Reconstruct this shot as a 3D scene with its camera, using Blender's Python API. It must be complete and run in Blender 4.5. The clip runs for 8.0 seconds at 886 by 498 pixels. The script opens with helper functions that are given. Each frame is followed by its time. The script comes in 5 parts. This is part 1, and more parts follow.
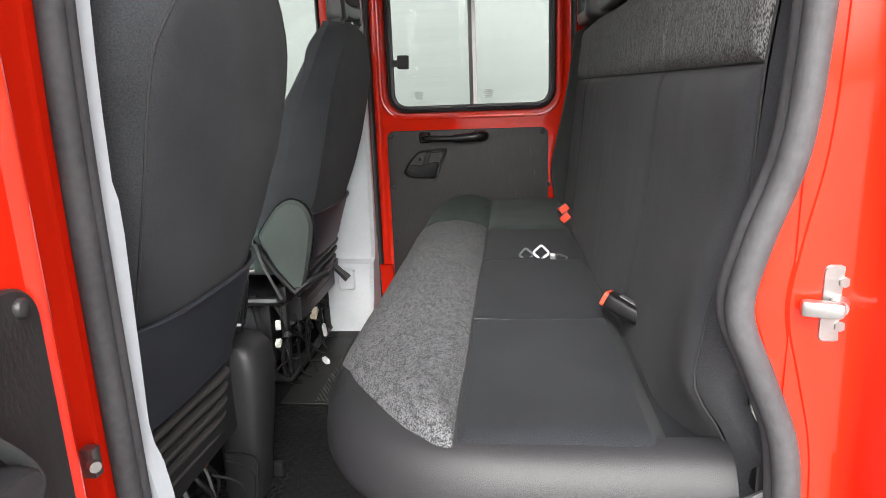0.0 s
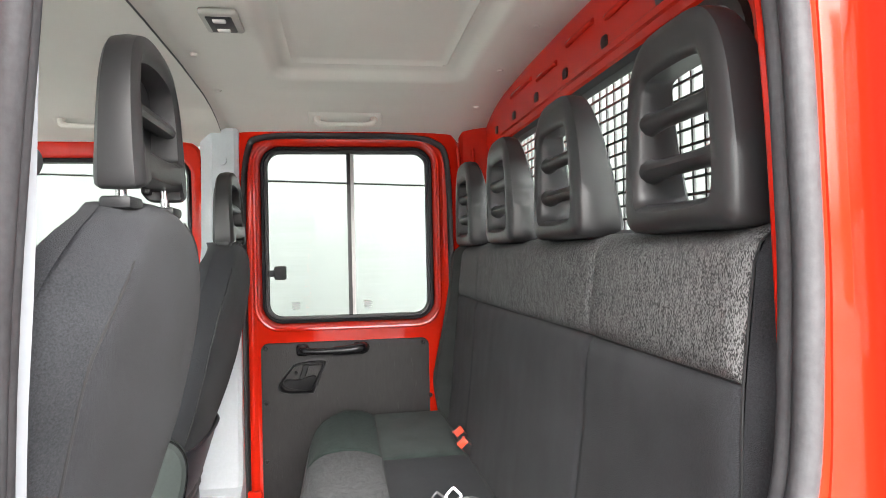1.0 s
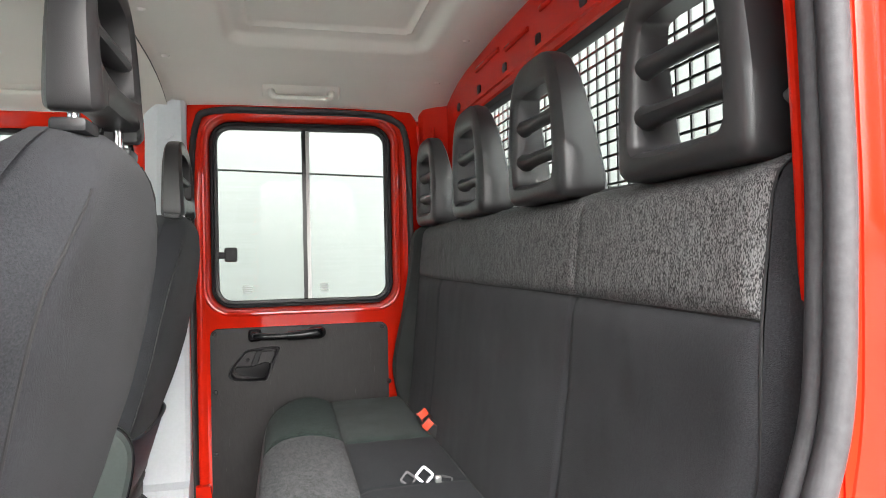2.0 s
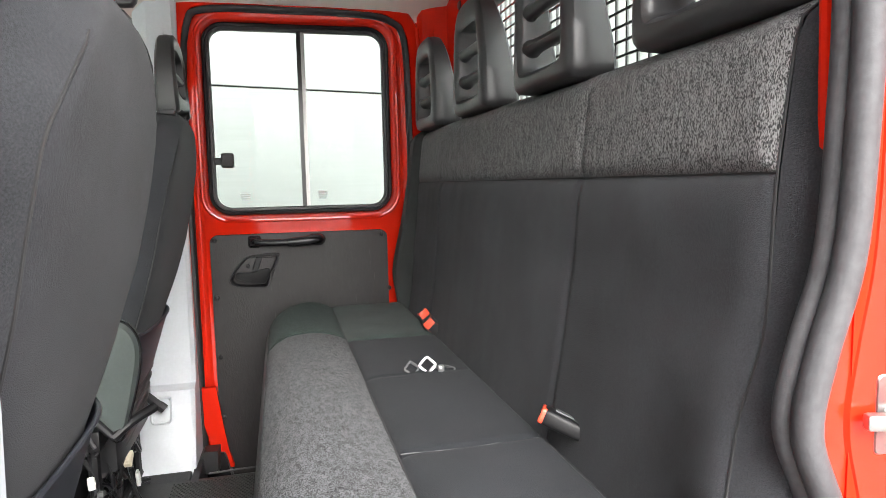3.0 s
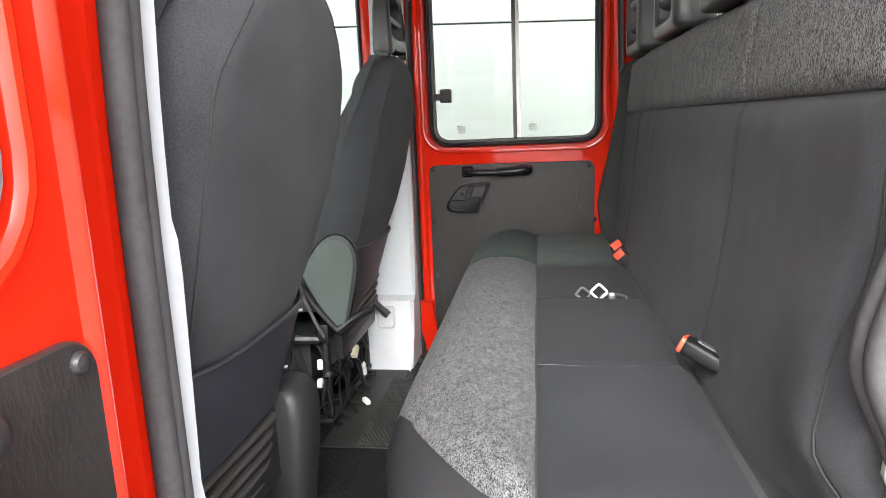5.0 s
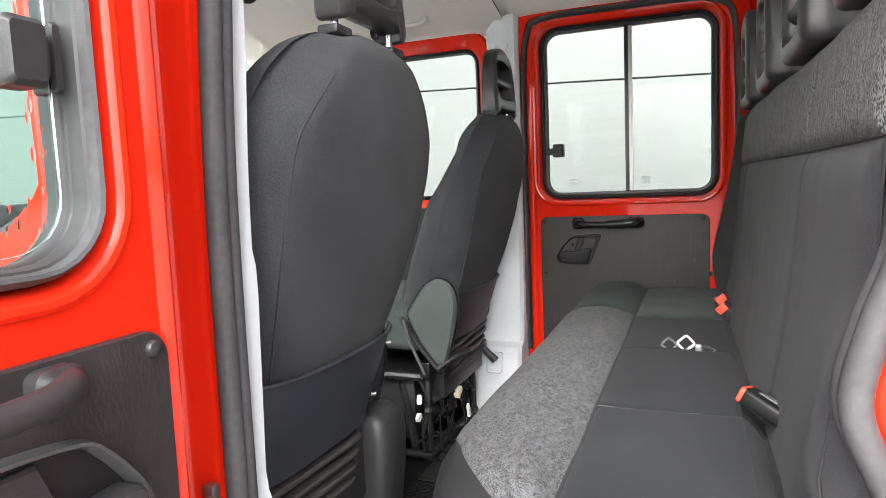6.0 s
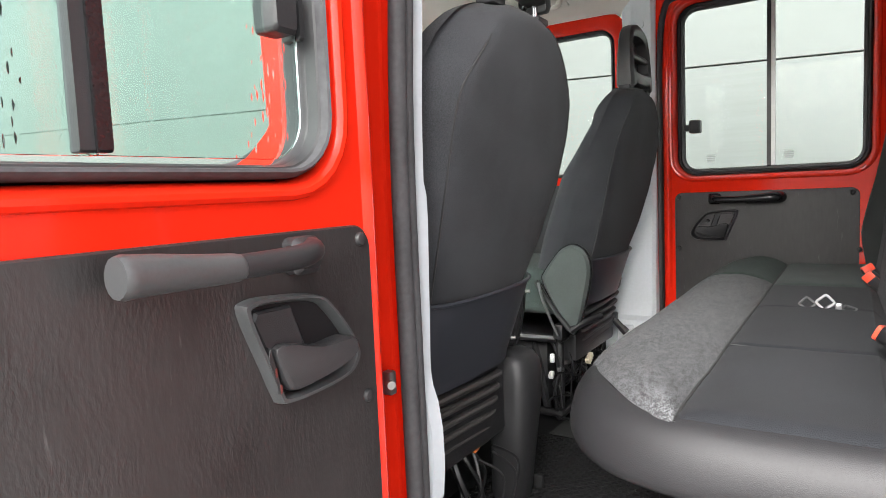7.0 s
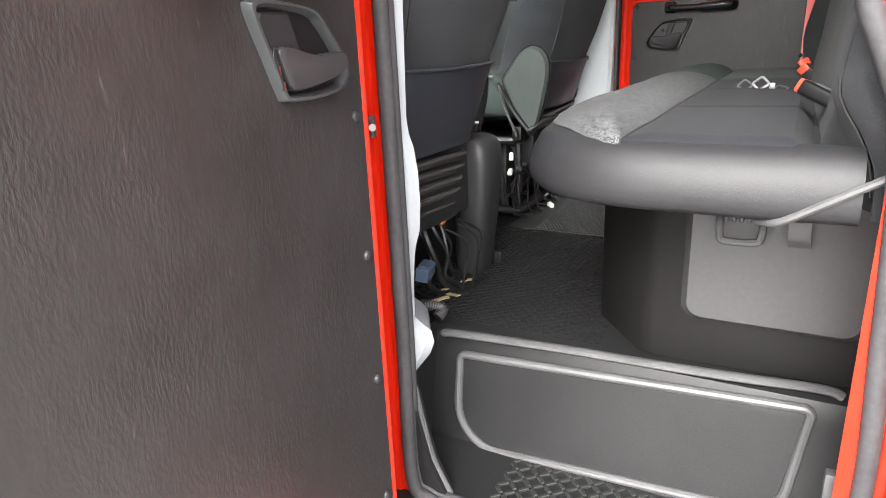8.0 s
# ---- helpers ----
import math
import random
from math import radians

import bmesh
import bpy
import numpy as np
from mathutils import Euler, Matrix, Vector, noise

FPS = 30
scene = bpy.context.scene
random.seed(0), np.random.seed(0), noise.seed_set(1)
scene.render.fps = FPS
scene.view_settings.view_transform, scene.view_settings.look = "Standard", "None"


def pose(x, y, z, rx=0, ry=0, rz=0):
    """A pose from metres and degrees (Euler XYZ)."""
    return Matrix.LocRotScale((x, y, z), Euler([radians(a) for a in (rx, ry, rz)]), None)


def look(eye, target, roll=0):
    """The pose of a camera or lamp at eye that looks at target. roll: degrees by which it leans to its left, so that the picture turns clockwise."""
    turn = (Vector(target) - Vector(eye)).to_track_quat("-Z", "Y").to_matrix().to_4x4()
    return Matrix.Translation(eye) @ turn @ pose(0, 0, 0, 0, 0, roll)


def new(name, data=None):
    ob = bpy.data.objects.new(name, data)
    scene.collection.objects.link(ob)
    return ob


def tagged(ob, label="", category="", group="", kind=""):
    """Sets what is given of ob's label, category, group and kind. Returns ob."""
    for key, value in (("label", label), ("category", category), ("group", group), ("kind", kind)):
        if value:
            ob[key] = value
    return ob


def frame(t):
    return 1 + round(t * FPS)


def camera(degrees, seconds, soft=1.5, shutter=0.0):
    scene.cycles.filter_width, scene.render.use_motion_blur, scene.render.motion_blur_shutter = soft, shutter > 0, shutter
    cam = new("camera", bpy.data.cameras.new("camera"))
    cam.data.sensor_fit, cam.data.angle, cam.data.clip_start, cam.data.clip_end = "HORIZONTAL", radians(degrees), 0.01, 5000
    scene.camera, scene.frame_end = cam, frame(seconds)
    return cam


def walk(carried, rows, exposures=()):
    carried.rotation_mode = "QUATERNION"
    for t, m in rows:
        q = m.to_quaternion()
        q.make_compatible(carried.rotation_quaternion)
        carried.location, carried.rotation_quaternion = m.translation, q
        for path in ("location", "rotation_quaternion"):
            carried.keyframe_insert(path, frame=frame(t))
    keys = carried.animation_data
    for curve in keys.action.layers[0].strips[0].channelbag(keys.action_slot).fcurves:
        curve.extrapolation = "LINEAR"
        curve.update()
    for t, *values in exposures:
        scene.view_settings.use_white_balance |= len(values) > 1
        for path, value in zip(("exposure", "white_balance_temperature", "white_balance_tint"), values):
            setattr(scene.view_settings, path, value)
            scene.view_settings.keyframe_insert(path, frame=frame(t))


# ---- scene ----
cam = camera(69.0, 8.0, 0.65)
PATH = [
    (0, (0.24, 0.427, 0.815), (0.027, 2.356, 0.333), -2.2),
    (0.5, (0.134, 0.441, 0.917), (0.248, 2.421, 0.658), -1.7),
    (1, (0.087, 0.489, 0.967), (0.389, 2.466, 0.978), -1.2),
    (1.2, (0.069, 0.513, 0.963), (0.427, 2.48, 1.01), -1.2),
    (2.3, (0.033, 0.561, 0.874), (0.521, 2.5, 0.849), -1.2),
    (2.5, (0.027, 0.562, 0.861), (0.517, 2.5, 0.797), -1.2),
    (3, (0.023, 0.568, 0.825), (0.509, 2.497, 0.621), -1.2),
    (3.5, (0.033, 0.559, 0.799), (0.47, 2.486, 0.488), -1.3),
    (4, (0.055, 0.536, 0.779), (0.243, 2.491, 0.403), -1.4),
    (4.2, (0.082, 0.523, 0.785), (0.151, 2.48, 0.377), -1.8),
    (5.3, (0.221, 0.467, 0.821), (-0.201, 2.393, 0.481), -2.4),
    (5.5, (0.254, 0.457, 0.824), (-0.26, 2.369, 0.546), -2.3),
    (6, (0.325, 0.42, 0.801), (-0.406, 2.272, 0.607), -2.4),
    (6.5, (0.357, 0.369, 0.769), (-0.594, 2.119, 0.589), -2.4),
    (7, (0.355, 0.278, 0.72), (-0.721, 1.954, 0.541), -2.5),
    (7.5, (0.37, 0.173, 0.663), (-0.731, 1.816, 0.364), -2.4),
    (7.7, (0.373, 0.166, 0.621), (-0.677, 1.818, 0.211), -2.4),
    (7.8, (0.377, 0.158, 0.607), (-0.636, 1.815, 0.125), -2.4),
    (7.9, (0.39, 0.147, 0.591), (-0.586, 1.805, 0.047), -2.4),
    (8, (0.394, 0.144, 0.581), (-0.535, 1.803, -0.04), -2.5),
]
EXPOSURES = [(0, 1.55), (0.5, 1.90), (1, 2.17), (2.5, 1.88), (3, 2.03), (3.5, 2.12), (4, 2.20), (5.5, 1.95), (6, 1.87), (6.5, 1.93), (7, 1.62), (7.5, 1.46), (8, 1.98)]
walk(cam, [(t, look(eye, target, roll)) for t, eye, target, roll in PATH], EXPOSURES)

# ---- light ----
world = bpy.data.worlds.new("overcast")
scene.world = world
world.use_nodes = True
wn, wl = world.node_tree.nodes, world.node_tree.links
sky = wn.new("ShaderNodeTexSky")
sky.sky_type, sky.sun_disc = "NISHITA", False
sky.sun_elevation, sky.sun_rotation = radians(38), radians(175)
sky.dust_density, sky.ozone_density = 6.0, 0.5
grey = wn.new("ShaderNodeHueSaturation")
grey.inputs["Saturation"].default_value = 0.18
wl.new(sky.outputs[0], grey.inputs["Color"])
wl.new(grey.outputs[0], wn["Background"].inputs["Color"])
wn["Background"].inputs["Strength"].default_value = 0.25

sun = new("sun", bpy.data.lights.new("sun", "SUN"))
sun.data.energy, sun.data.angle, sun.data.color = 0.32, radians(45), (1.0, 0.98, 0.95)
sun.matrix_world = look((0.6, -5.17, 5.5), (0, 1.8, 0))


# ---- materials ----
def material(name, base, rough=0.5, metal=0.0, vary=0.15, grain=60.0, stain=4.0, bump=0.0, bump_scale=300.0,
             coat=0.0, sheen=0.0, spec=0.5, stretch=(1, 1, 1)):
    """A surface with grain and stains at two scales, fine relief and uneven gloss."""
    m = bpy.data.materials.new(name)
    m.use_nodes = True
    n, l = m.node_tree.nodes, m.node_tree.links
    p = n["Principled BSDF"]
    co = n.new("ShaderNodeTexCoord")
    mp = n.new("ShaderNodeMapping")
    mp.inputs["Scale"].default_value = stretch
    l.new(co.outputs["Object"], mp.inputs["Vector"])
    a, b = n.new("ShaderNodeTexNoise"), n.new("ShaderNodeTexNoise")
    a.inputs["Scale"].default_value, a.inputs["Detail"].default_value = grain, 4
    b.inputs["Scale"].default_value, b.inputs["Detail"].default_value = stain, 3
    l.new(mp.outputs[0], a.inputs["Vector"])
    l.new(co.outputs["Object"], b.inputs["Vector"])
    add = n.new("ShaderNodeMath")
    add.operation = "ADD"
    l.new(a.outputs["Fac"], add.inputs[0])
    l.new(b.outputs["Fac"], add.inputs[1])
    ramp = n.new("ShaderNodeMapRange")
    ramp.inputs["From Min"].default_value, ramp.inputs["From Max"].default_value = 0.6, 1.4
    ramp.inputs["To Min"].default_value, ramp.inputs["To Max"].default_value = 1 - vary, 1 + vary
    l.new(add.outputs[0], ramp.inputs["Value"])
    mul = n.new("ShaderNodeMix")
    mul.data_type, mul.blend_type = "RGBA", "MULTIPLY"
    mul.inputs["Factor"].default_value = 1
    mul.inputs["A"].default_value = (*base, 1)
    l.new(ramp.outputs[0], mul.inputs["B"])
    l.new(mul.outputs["Result"], p.inputs["Base Color"])
    rr_ = n.new("ShaderNodeMapRange")
    rr_.inputs["To Min"].default_value, rr_.inputs["To Max"].default_value = max(0.03, rough - 0.08), min(1, rough + 0.08)
    l.new(b.outputs["Fac"], rr_.inputs["Value"])
    l.new(rr_.outputs[0], p.inputs["Roughness"])
    p.inputs["Metallic"].default_value = metal
    p.inputs["Coat Weight"].default_value, p.inputs["Coat Roughness"].default_value = coat, 0.06
    p.inputs["Sheen Weight"].default_value = sheen
    p.inputs["Specular IOR Level"].default_value = spec
    if bump:
        c, bp = n.new("ShaderNodeTexNoise"), n.new("ShaderNodeBump")
        c.inputs["Scale"].default_value, c.inputs["Detail"].default_value = bump_scale, 2
        bp.inputs["Strength"].default_value, bp.inputs["Distance"].default_value = bump, 0.001
        l.new(mp.outputs[0], c.inputs["Vector"])
        l.new(c.outputs["Fac"], bp.inputs["Height"])
        l.new(bp.outputs[0], p.inputs["Normal"])
    return m


def tweed(name, dark, light, stretch, rib=900.0, scale=680.0, lo=0.485, hi=0.675, clump=0.22):
    """Woven two-tone cloth: short light threads over dark ones, on fine ribs that follow each other along y."""
    m = bpy.data.materials.new(name)
    m.use_nodes = True
    n, l = m.node_tree.nodes, m.node_tree.links
    p = n["Principled BSDF"]
    co, mp = n.new("ShaderNodeTexCoord"), n.new("ShaderNodeMapping")
    mp.inputs["Scale"].default_value = stretch
    l.new(co.outputs["Object"], mp.inputs["Vector"])
    a, b, w = n.new("ShaderNodeTexNoise"), n.new("ShaderNodeTexNoise"), n.new("ShaderNodeTexWave")
    a.inputs["Scale"].default_value, a.inputs["Detail"].default_value, a.inputs["Roughness"].default_value = scale, 2, 0.6
    b.inputs["Scale"].default_value, b.inputs["Detail"].default_value = 150, 3
    w.wave_type, w.bands_direction = "BANDS", "Y"
    w.inputs["Scale"].default_value, w.inputs["Distortion"].default_value, w.inputs["Detail Scale"].default_value = rib / 6.283 * 0.36, 1.2, 40.0
    l.new(mp.outputs[0], a.inputs["Vector"])
    l.new(mp.outputs[0], b.inputs["Vector"])
    l.new(co.outputs["Object"], w.inputs["Vector"])
    m1, m2 = n.new("ShaderNodeMath"), n.new("ShaderNodeMath")
    m1.operation, m1.inputs[1].default_value = "MULTIPLY_ADD", clump
    m2.operation, m2.inputs[1].default_value = "MULTIPLY_ADD", 0.03
    l.new(b.outputs["Fac"], m1.inputs[0])
    l.new(a.outputs["Fac"], m1.inputs[2])
    l.new(w.outputs["Fac"], m2.inputs[0])
    l.new(m1.outputs[0], m2.inputs[2])
    ramp = n.new("ShaderNodeValToRGB")
    e = ramp.color_ramp.elements
    e[0].position, e[0].color = lo, (*dark, 1)
    e[1].position, e[1].color = hi, (*light, 1)
    l.new(m2.outputs[0], ramp.inputs["Fac"])
    l.new(ramp.outputs["Color"], p.inputs["Base Color"])
    p.inputs["Roughness"].default_value = 0.8
    p.inputs["Sheen Weight"].default_value = 0.02
    p.inputs["Specular IOR Level"].default_value = 0.15
    bp = n.new("ShaderNodeBump")
    bp.inputs["Strength"].default_value, bp.inputs["Distance"].default_value = 0.6, 0.001
    l.new(m2.outputs[0], bp.inputs["Height"])
    l.new(bp.outputs[0], p.inputs["Normal"])
    return m


def leatherette(name, base, scratch, rough=0.42, spec=0.36):
    """Embossed board with upright crinkles and a few pale hairline scratches."""
    m = material(name, base, rough, vary=0.25, grain=110, stain=7, spec=spec, stretch=(1, 1, 0.25))
    n, l = m.node_tree.nodes, m.node_tree.links
    p = n["Principled BSDF"]
    old = p.inputs["Base Color"].links[0].from_socket
    co = n.new("ShaderNodeTexCoord")
    bend = n.new("ShaderNodeTexNoise")
    bend.inputs["Scale"].default_value, bend.inputs["Detail"].default_value = 14, 2
    l.new(co.outputs["Object"], bend.inputs["Vector"])
    warp = n.new("ShaderNodeVectorMath")
    warp.operation, warp.inputs[1].default_value = "MULTIPLY_ADD", (0.012, 0.012, 0.012)
    l.new(bend.outputs["Color"], warp.inputs[0])
    l.new(co.outputs["Object"], warp.inputs[2])

    def lines(scale, stretch, lo, hi):
        mp, t, r = n.new("ShaderNodeMapping"), n.new("ShaderNodeTexNoise"), n.new("ShaderNodeMapRange")
        mp.inputs["Scale"].default_value = stretch
        t.inputs["Scale"].default_value, t.inputs["Detail"].default_value = scale, 3
        r.inputs["From Min"].default_value, r.inputs["From Max"].default_value = lo, hi
        l.new(warp.outputs[0], mp.inputs["Vector"])
        l.new(mp.outputs[0], t.inputs["Vector"])
        l.new(t.outputs["Fac"], r.inputs["Value"])
        return r.outputs[0]
    mix = n.new("ShaderNodeMix")
    mix.data_type = "RGBA"
    mix.inputs["B"].default_value = (*scratch, 1)
    l.new(lines(200, (1, 1, 0.07), 0.69, 0.84), mix.inputs["Factor"])
    l.new(old, mix.inputs["A"])
    l.new(mix.outputs["Result"], p.inputs["Base Color"])
    bp = n.new("ShaderNodeBump")
    bp.inputs["Strength"].default_value, bp.inputs["Distance"].default_value = 0.55, 0.0006
    # the crinkles come and go in patches
    patchy, fade = n.new("ShaderNodeTexNoise"), n.new("ShaderNodeMapRange")
    patchy.inputs["Scale"].default_value, patchy.inputs["Detail"].default_value = 9, 3
    fade.inputs["From Min"].default_value, fade.inputs["From Max"].default_value = 0.36, 0.66
    fade.inputs["To Min"].default_value = 0.15
    l.new(co.outputs["Object"], patchy.inputs["Vector"])
    l.new(patchy.outputs["Fac"], fade.inputs["Value"])
    relief = n.new("ShaderNodeMath")
    relief.operation = "MULTIPLY"
    l.new(lines(260, (1, 1, 0.42), 0.34, 0.66), relief.inputs[0])
    l.new(fade.outputs[0], relief.inputs[1])
    l.new(relief.outputs[0], bp.inputs["Height"])
    l.new(bp.outputs[0], p.inputs["Normal"])
    return m


def glass(name, tint=(0.93, 1.0, 0.97), wet=0.0):
    m = bpy.data.materials.new(name)
    m.use_nodes = True
    n, l = m.node_tree.nodes, m.node_tree.links
    p = n["Principled BSDF"]
    p.inputs["Base Color"].default_value = (*tint, 1)
    p.inputs["Transmission Weight"].default_value = 1
    p.inputs["Roughness"].default_value = 0.0
    p.inputs["IOR"].default_value = 1.3 if wet else 1.12
    if wet:
        co, v, bp = n.new("ShaderNodeTexCoord"), n.new("ShaderNodeTexVoronoi"), n.new("ShaderNodeBump")
        v.inputs["Scale"].default_value = 125
        p.inputs["Roughness"].default_value = 0.03
        mp = n.new("ShaderNodeMapping")
        mp.inputs["Scale"].default_value = (1, 1, 0.35)
        l.new(co.outputs["Object"], mp.inputs["Vector"])
        l.new(mp.outputs[0], v.inputs["Vector"])
        mr = n.new("ShaderNodeMapRange")
        mr.inputs["From Min"].default_value, mr.inputs["From Max"].default_value = 0.0, 0.28
        mr.inputs["To Min"].default_value, mr.inputs["To Max"].default_value = 1.0, 0.0
        l.new(v.outputs["Distance"], mr.inputs["Value"])
        bp.inputs["Strength"].default_value, bp.inputs["Distance"].default_value = wet, 0.002
        l.new(mr.outputs[0], bp.inputs["Height"])
        l.new(bp.outputs[0], p.inputs["Normal"])
    return m


RED = material("red_paint", (0.60, 0.018, 0.006), 0.30, vary=0.06, grain=900, stain=3, bump=0.02, bump_scale=700, coat=1.0, spec=0.0)
RED.node_tree.nodes["Principled BSDF"].inputs["Coat IOR"].default_value = 1.33
# red paint darkened by hand, for the shade inside the rear wall's slots
SLOT_SHADE = material("shaded_slot_red", (0.05, 0.010, 0.008), 0.5, vary=0.1)
FABRIC = material("dark_fabric", (0.0305, 0.0315, 0.035), 0.85, vary=0.5, grain=480, stain=7, bump=0.8, bump_scale=700, sheen=0.05, spec=0.14)
# cooler cushion cloth, also darkened for the weak light on the flat seat
SEAT_SHADED = material("shaded_seat_cloth", (0.0150, 0.0162, 0.0188), 0.84, vary=0.5, grain=520, stain=6, bump=0.8, bump_scale=750, sheen=0.03, spec=0.12)
# dark fabric raised a little: extra light on the front seats, in the colour
FABRIC_LIT = material("lit_dark_fabric", (0.0335, 0.035, 0.039), 0.85, vary=0.5, grain=480, stain=7, bump=0.8, bump_scale=700, sheen=0.05, spec=0.14)
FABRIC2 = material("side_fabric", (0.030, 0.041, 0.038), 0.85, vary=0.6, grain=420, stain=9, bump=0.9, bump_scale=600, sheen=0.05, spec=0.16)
BOLSTER_FAR = material("bolster_fabric", (0.036, 0.039, 0.038), 0.85, vary=0.5, grain=480, stain=7, bump=0.8, bump_scale=700, sheen=0.05, spec=0.14)
VINYL = material("grey_vinyl", (0.018, 0.018, 0.0195), 0.46, vary=0.2, grain=420, stain=6, bump=0.35, bump_scale=900, spec=0.31)
LEATHER = material("pocket_vinyl", (0.030, 0.032, 0.040), 0.46, vary=0.14, grain=300, stain=6, bump=0.3, bump_scale=800)
TWEED = tweed("woven_tweed", (0.022, 0.022, 0.0225), (0.185, 0.185, 0.186), (1.0, 1.0, 0.36), scale=860.0, lo=0.565, hi=0.750, clump=0.28)
# the band's tweed again, darkened for the weak light on the roll
TWEED_SHADED = tweed("shaded_woven_tweed", (0.009, 0.0092, 0.010), (0.125, 0.129, 0.135), (1.0, 0.5, 1.0), scale=800.0, lo=0.560, hi=0.765, clump=0.29)
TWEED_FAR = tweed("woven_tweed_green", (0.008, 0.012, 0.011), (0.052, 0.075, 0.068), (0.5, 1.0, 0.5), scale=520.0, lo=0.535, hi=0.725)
THREAD = material("seam_thread", (0.016, 0.016, 0.017), 0.8, vary=0.2, grain=900)
PLASTIC = material("black_plastic", (0.022, 0.022, 0.0235), 0.42, vary=0.14, grain=200, stain=8, bump=0.2, bump_scale=900, spec=0.33)
GREENPLASTIC = material("green_grey_plastic", (0.044, 0.053, 0.050), 0.45, vary=0.12, grain=200, stain=8, bump=0.15, bump_scale=900, spec=0.4)
GLOSSY = material("gloss_black", (0.010, 0.010, 0.011), 0.25, vary=0.1, grain=200, spec=0.35)
LATCH = material("latch_black", (0.009, 0.009, 0.010), 0.42, vary=0.15, grain=200, spec=0.25)
HEADREST = material("headrest_plastic", (0.025, 0.0245, 0.0255), 0.37, vary=0.10, grain=400, stain=8, bump=0.15, bump_scale=1200)
RUBBER = material("seal_rubber", (0.047, 0.0465, 0.0495), 0.6, vary=0.3, grain=120, stain=12, bump=0.25, bump_scale=300, spec=0.24)
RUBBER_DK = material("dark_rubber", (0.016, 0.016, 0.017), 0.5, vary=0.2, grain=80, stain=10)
PANEL = leatherette("hardboard", (0.0228, 0.0208, 0.0210), (0.085, 0.082, 0.082))
WHITE = material("white_trim", (0.53, 0.56, 0.59), 0.45, vary=0.05, grain=120, stain=5, bump=0.08, bump_scale=700)
CEIL = material("headliner", (0.62, 0.595, 0.55), 0.9, vary=0.05, grain=500, stain=4, bump=0.2, bump_scale=900)
MAT = material("rubber_mat", (0.0115, 0.0115, 0.012), 0.48, vary=0.35, grain=90, stain=6, bump=0.3, bump_scale=250, spec=0.22)
STEP = material("step_plastic", (0.0135, 0.0136, 0.0142), 0.38, vary=0.22, grain=250, stain=6, bump=0.2, bump_scale=600, spec=0.24)
# lighter grey paints the sky's highlight on rims; the strut shares it
LIT_RIM_GREY = material("lit_rim_and_strut_grey", (0.070, 0.070, 0.072), 0.38, vary=0.3, grain=300, stain=14, bump=0.2, bump_scale=600)
BOXGREY = material("box_plastic", (0.060, 0.060, 0.062), 0.5, vary=0.14, grain=200, stain=5, bump=0.15, bump_scale=600)
# dark tone of the box plastic, standing in for shade under the bench
BOX_SHADED = material("shaded_box_plastic", (0.0085, 0.0082, 0.0080), 0.5, vary=0.2, grain=200, stain=5, bump=0.15, bump_scale=600, spec=0.13)
# black fittings of the open door, sky sheen put into a lighter grey
GRIP_LIT = material("lit_grip_plastic", (0.046, 0.048, 0.050), 0.36, vary=0.15, grain=300, stain=9, bump=0.1, bump_scale=900)
LOCKRED = material("faded_lock_red", (0.10, 0.018, 0.014), 0.5, vary=0.1)
STEEL = material("zinc_steel", (0.28, 0.275, 0.27), 0.36, 0.9, vary=0.15, grain=150, stain=30)
FOLD = material("bellows_vinyl", (0.052, 0.048, 0.047), 0.5, vary=0.15, grain=300, stain=10, bump=0.2, bump_scale=700)
# lighter tone of the box plastic, standing in for light on its side
BOX_LIT = material("lit_box_plastic", (0.036, 0.036, 0.037), 0.5, vary=0.2, grain=120, stain=4, bump=0.15, bump_scale=600)
CHROME = material("chrome", (0.42, 0.42, 0.43), 0.2, 1.0, vary=0.05, grain=90)
LAMPGREY = material("lamp_plastic", (0.33, 0.315, 0.29), 0.5, vary=0.06, grain=200)
TONGUE = material("bright_metal", (0.45, 0.45, 0.46), 0.3, 0.85, vary=0.08, grain=90)
DARKSTEEL = material("black_steel", (0.012, 0.012, 0.013), 0.35, 0.2, vary=0.3, grain=80)
BUCKLE_RED = material("buckle_red", (0.80, 0.075, 0.035), 0.4, vary=0.06, grain=200)
BUCKLE_GREY = material("buckle_grey", (0.085, 0.09, 0.095), 0.55, vary=0.1, grain=200)
DULL = material("dull_metal", (0.13, 0.13, 0.135), 0.42, 0.6, vary=0.15, grain=90)
WEB = material("belt_webbing", (0.03, 0.03, 0.032), 0.8, vary=0.2, grain=600)
CREAM = material("cream_plastic", (0.62, 0.56, 0.42), 0.5, vary=0.1, grain=200)
CONN = material("white_connector", (0.75, 0.75, 0.72), 0.45, vary=0.06, grain=200)
ORANGE = material("orange_plastic", (0.75, 0.20, 0.05), 0.45, vary=0.08, grain=200)
BLUE = material("blue_plastic", (0.05, 0.075, 0.12), 0.45, vary=0.1, grain=200)
TAN = material("tan_tape", (0.36, 0.29, 0.17), 0.7, vary=0.15, grain=200)
PRINT = material("glass_print", (0.42, 0.45, 0.44), 0.7, vary=0.05)
LENS = material("lamp_lens", (0.70, 0.69, 0.66), 0.15, vary=0.05, spec=0.8)
CONCRETE = material("concrete", (0.40, 0.40, 0.39), 0.8, vary=0.2, grain=6, stain=0.4, bump=0.5, bump_scale=40)
CLAD = material("grey_cladding", (0.074, 0.082, 0.0785), 0.5, vary=0.14, grain=85, stain=0.7, stretch=(0.02, 0.02, 1))
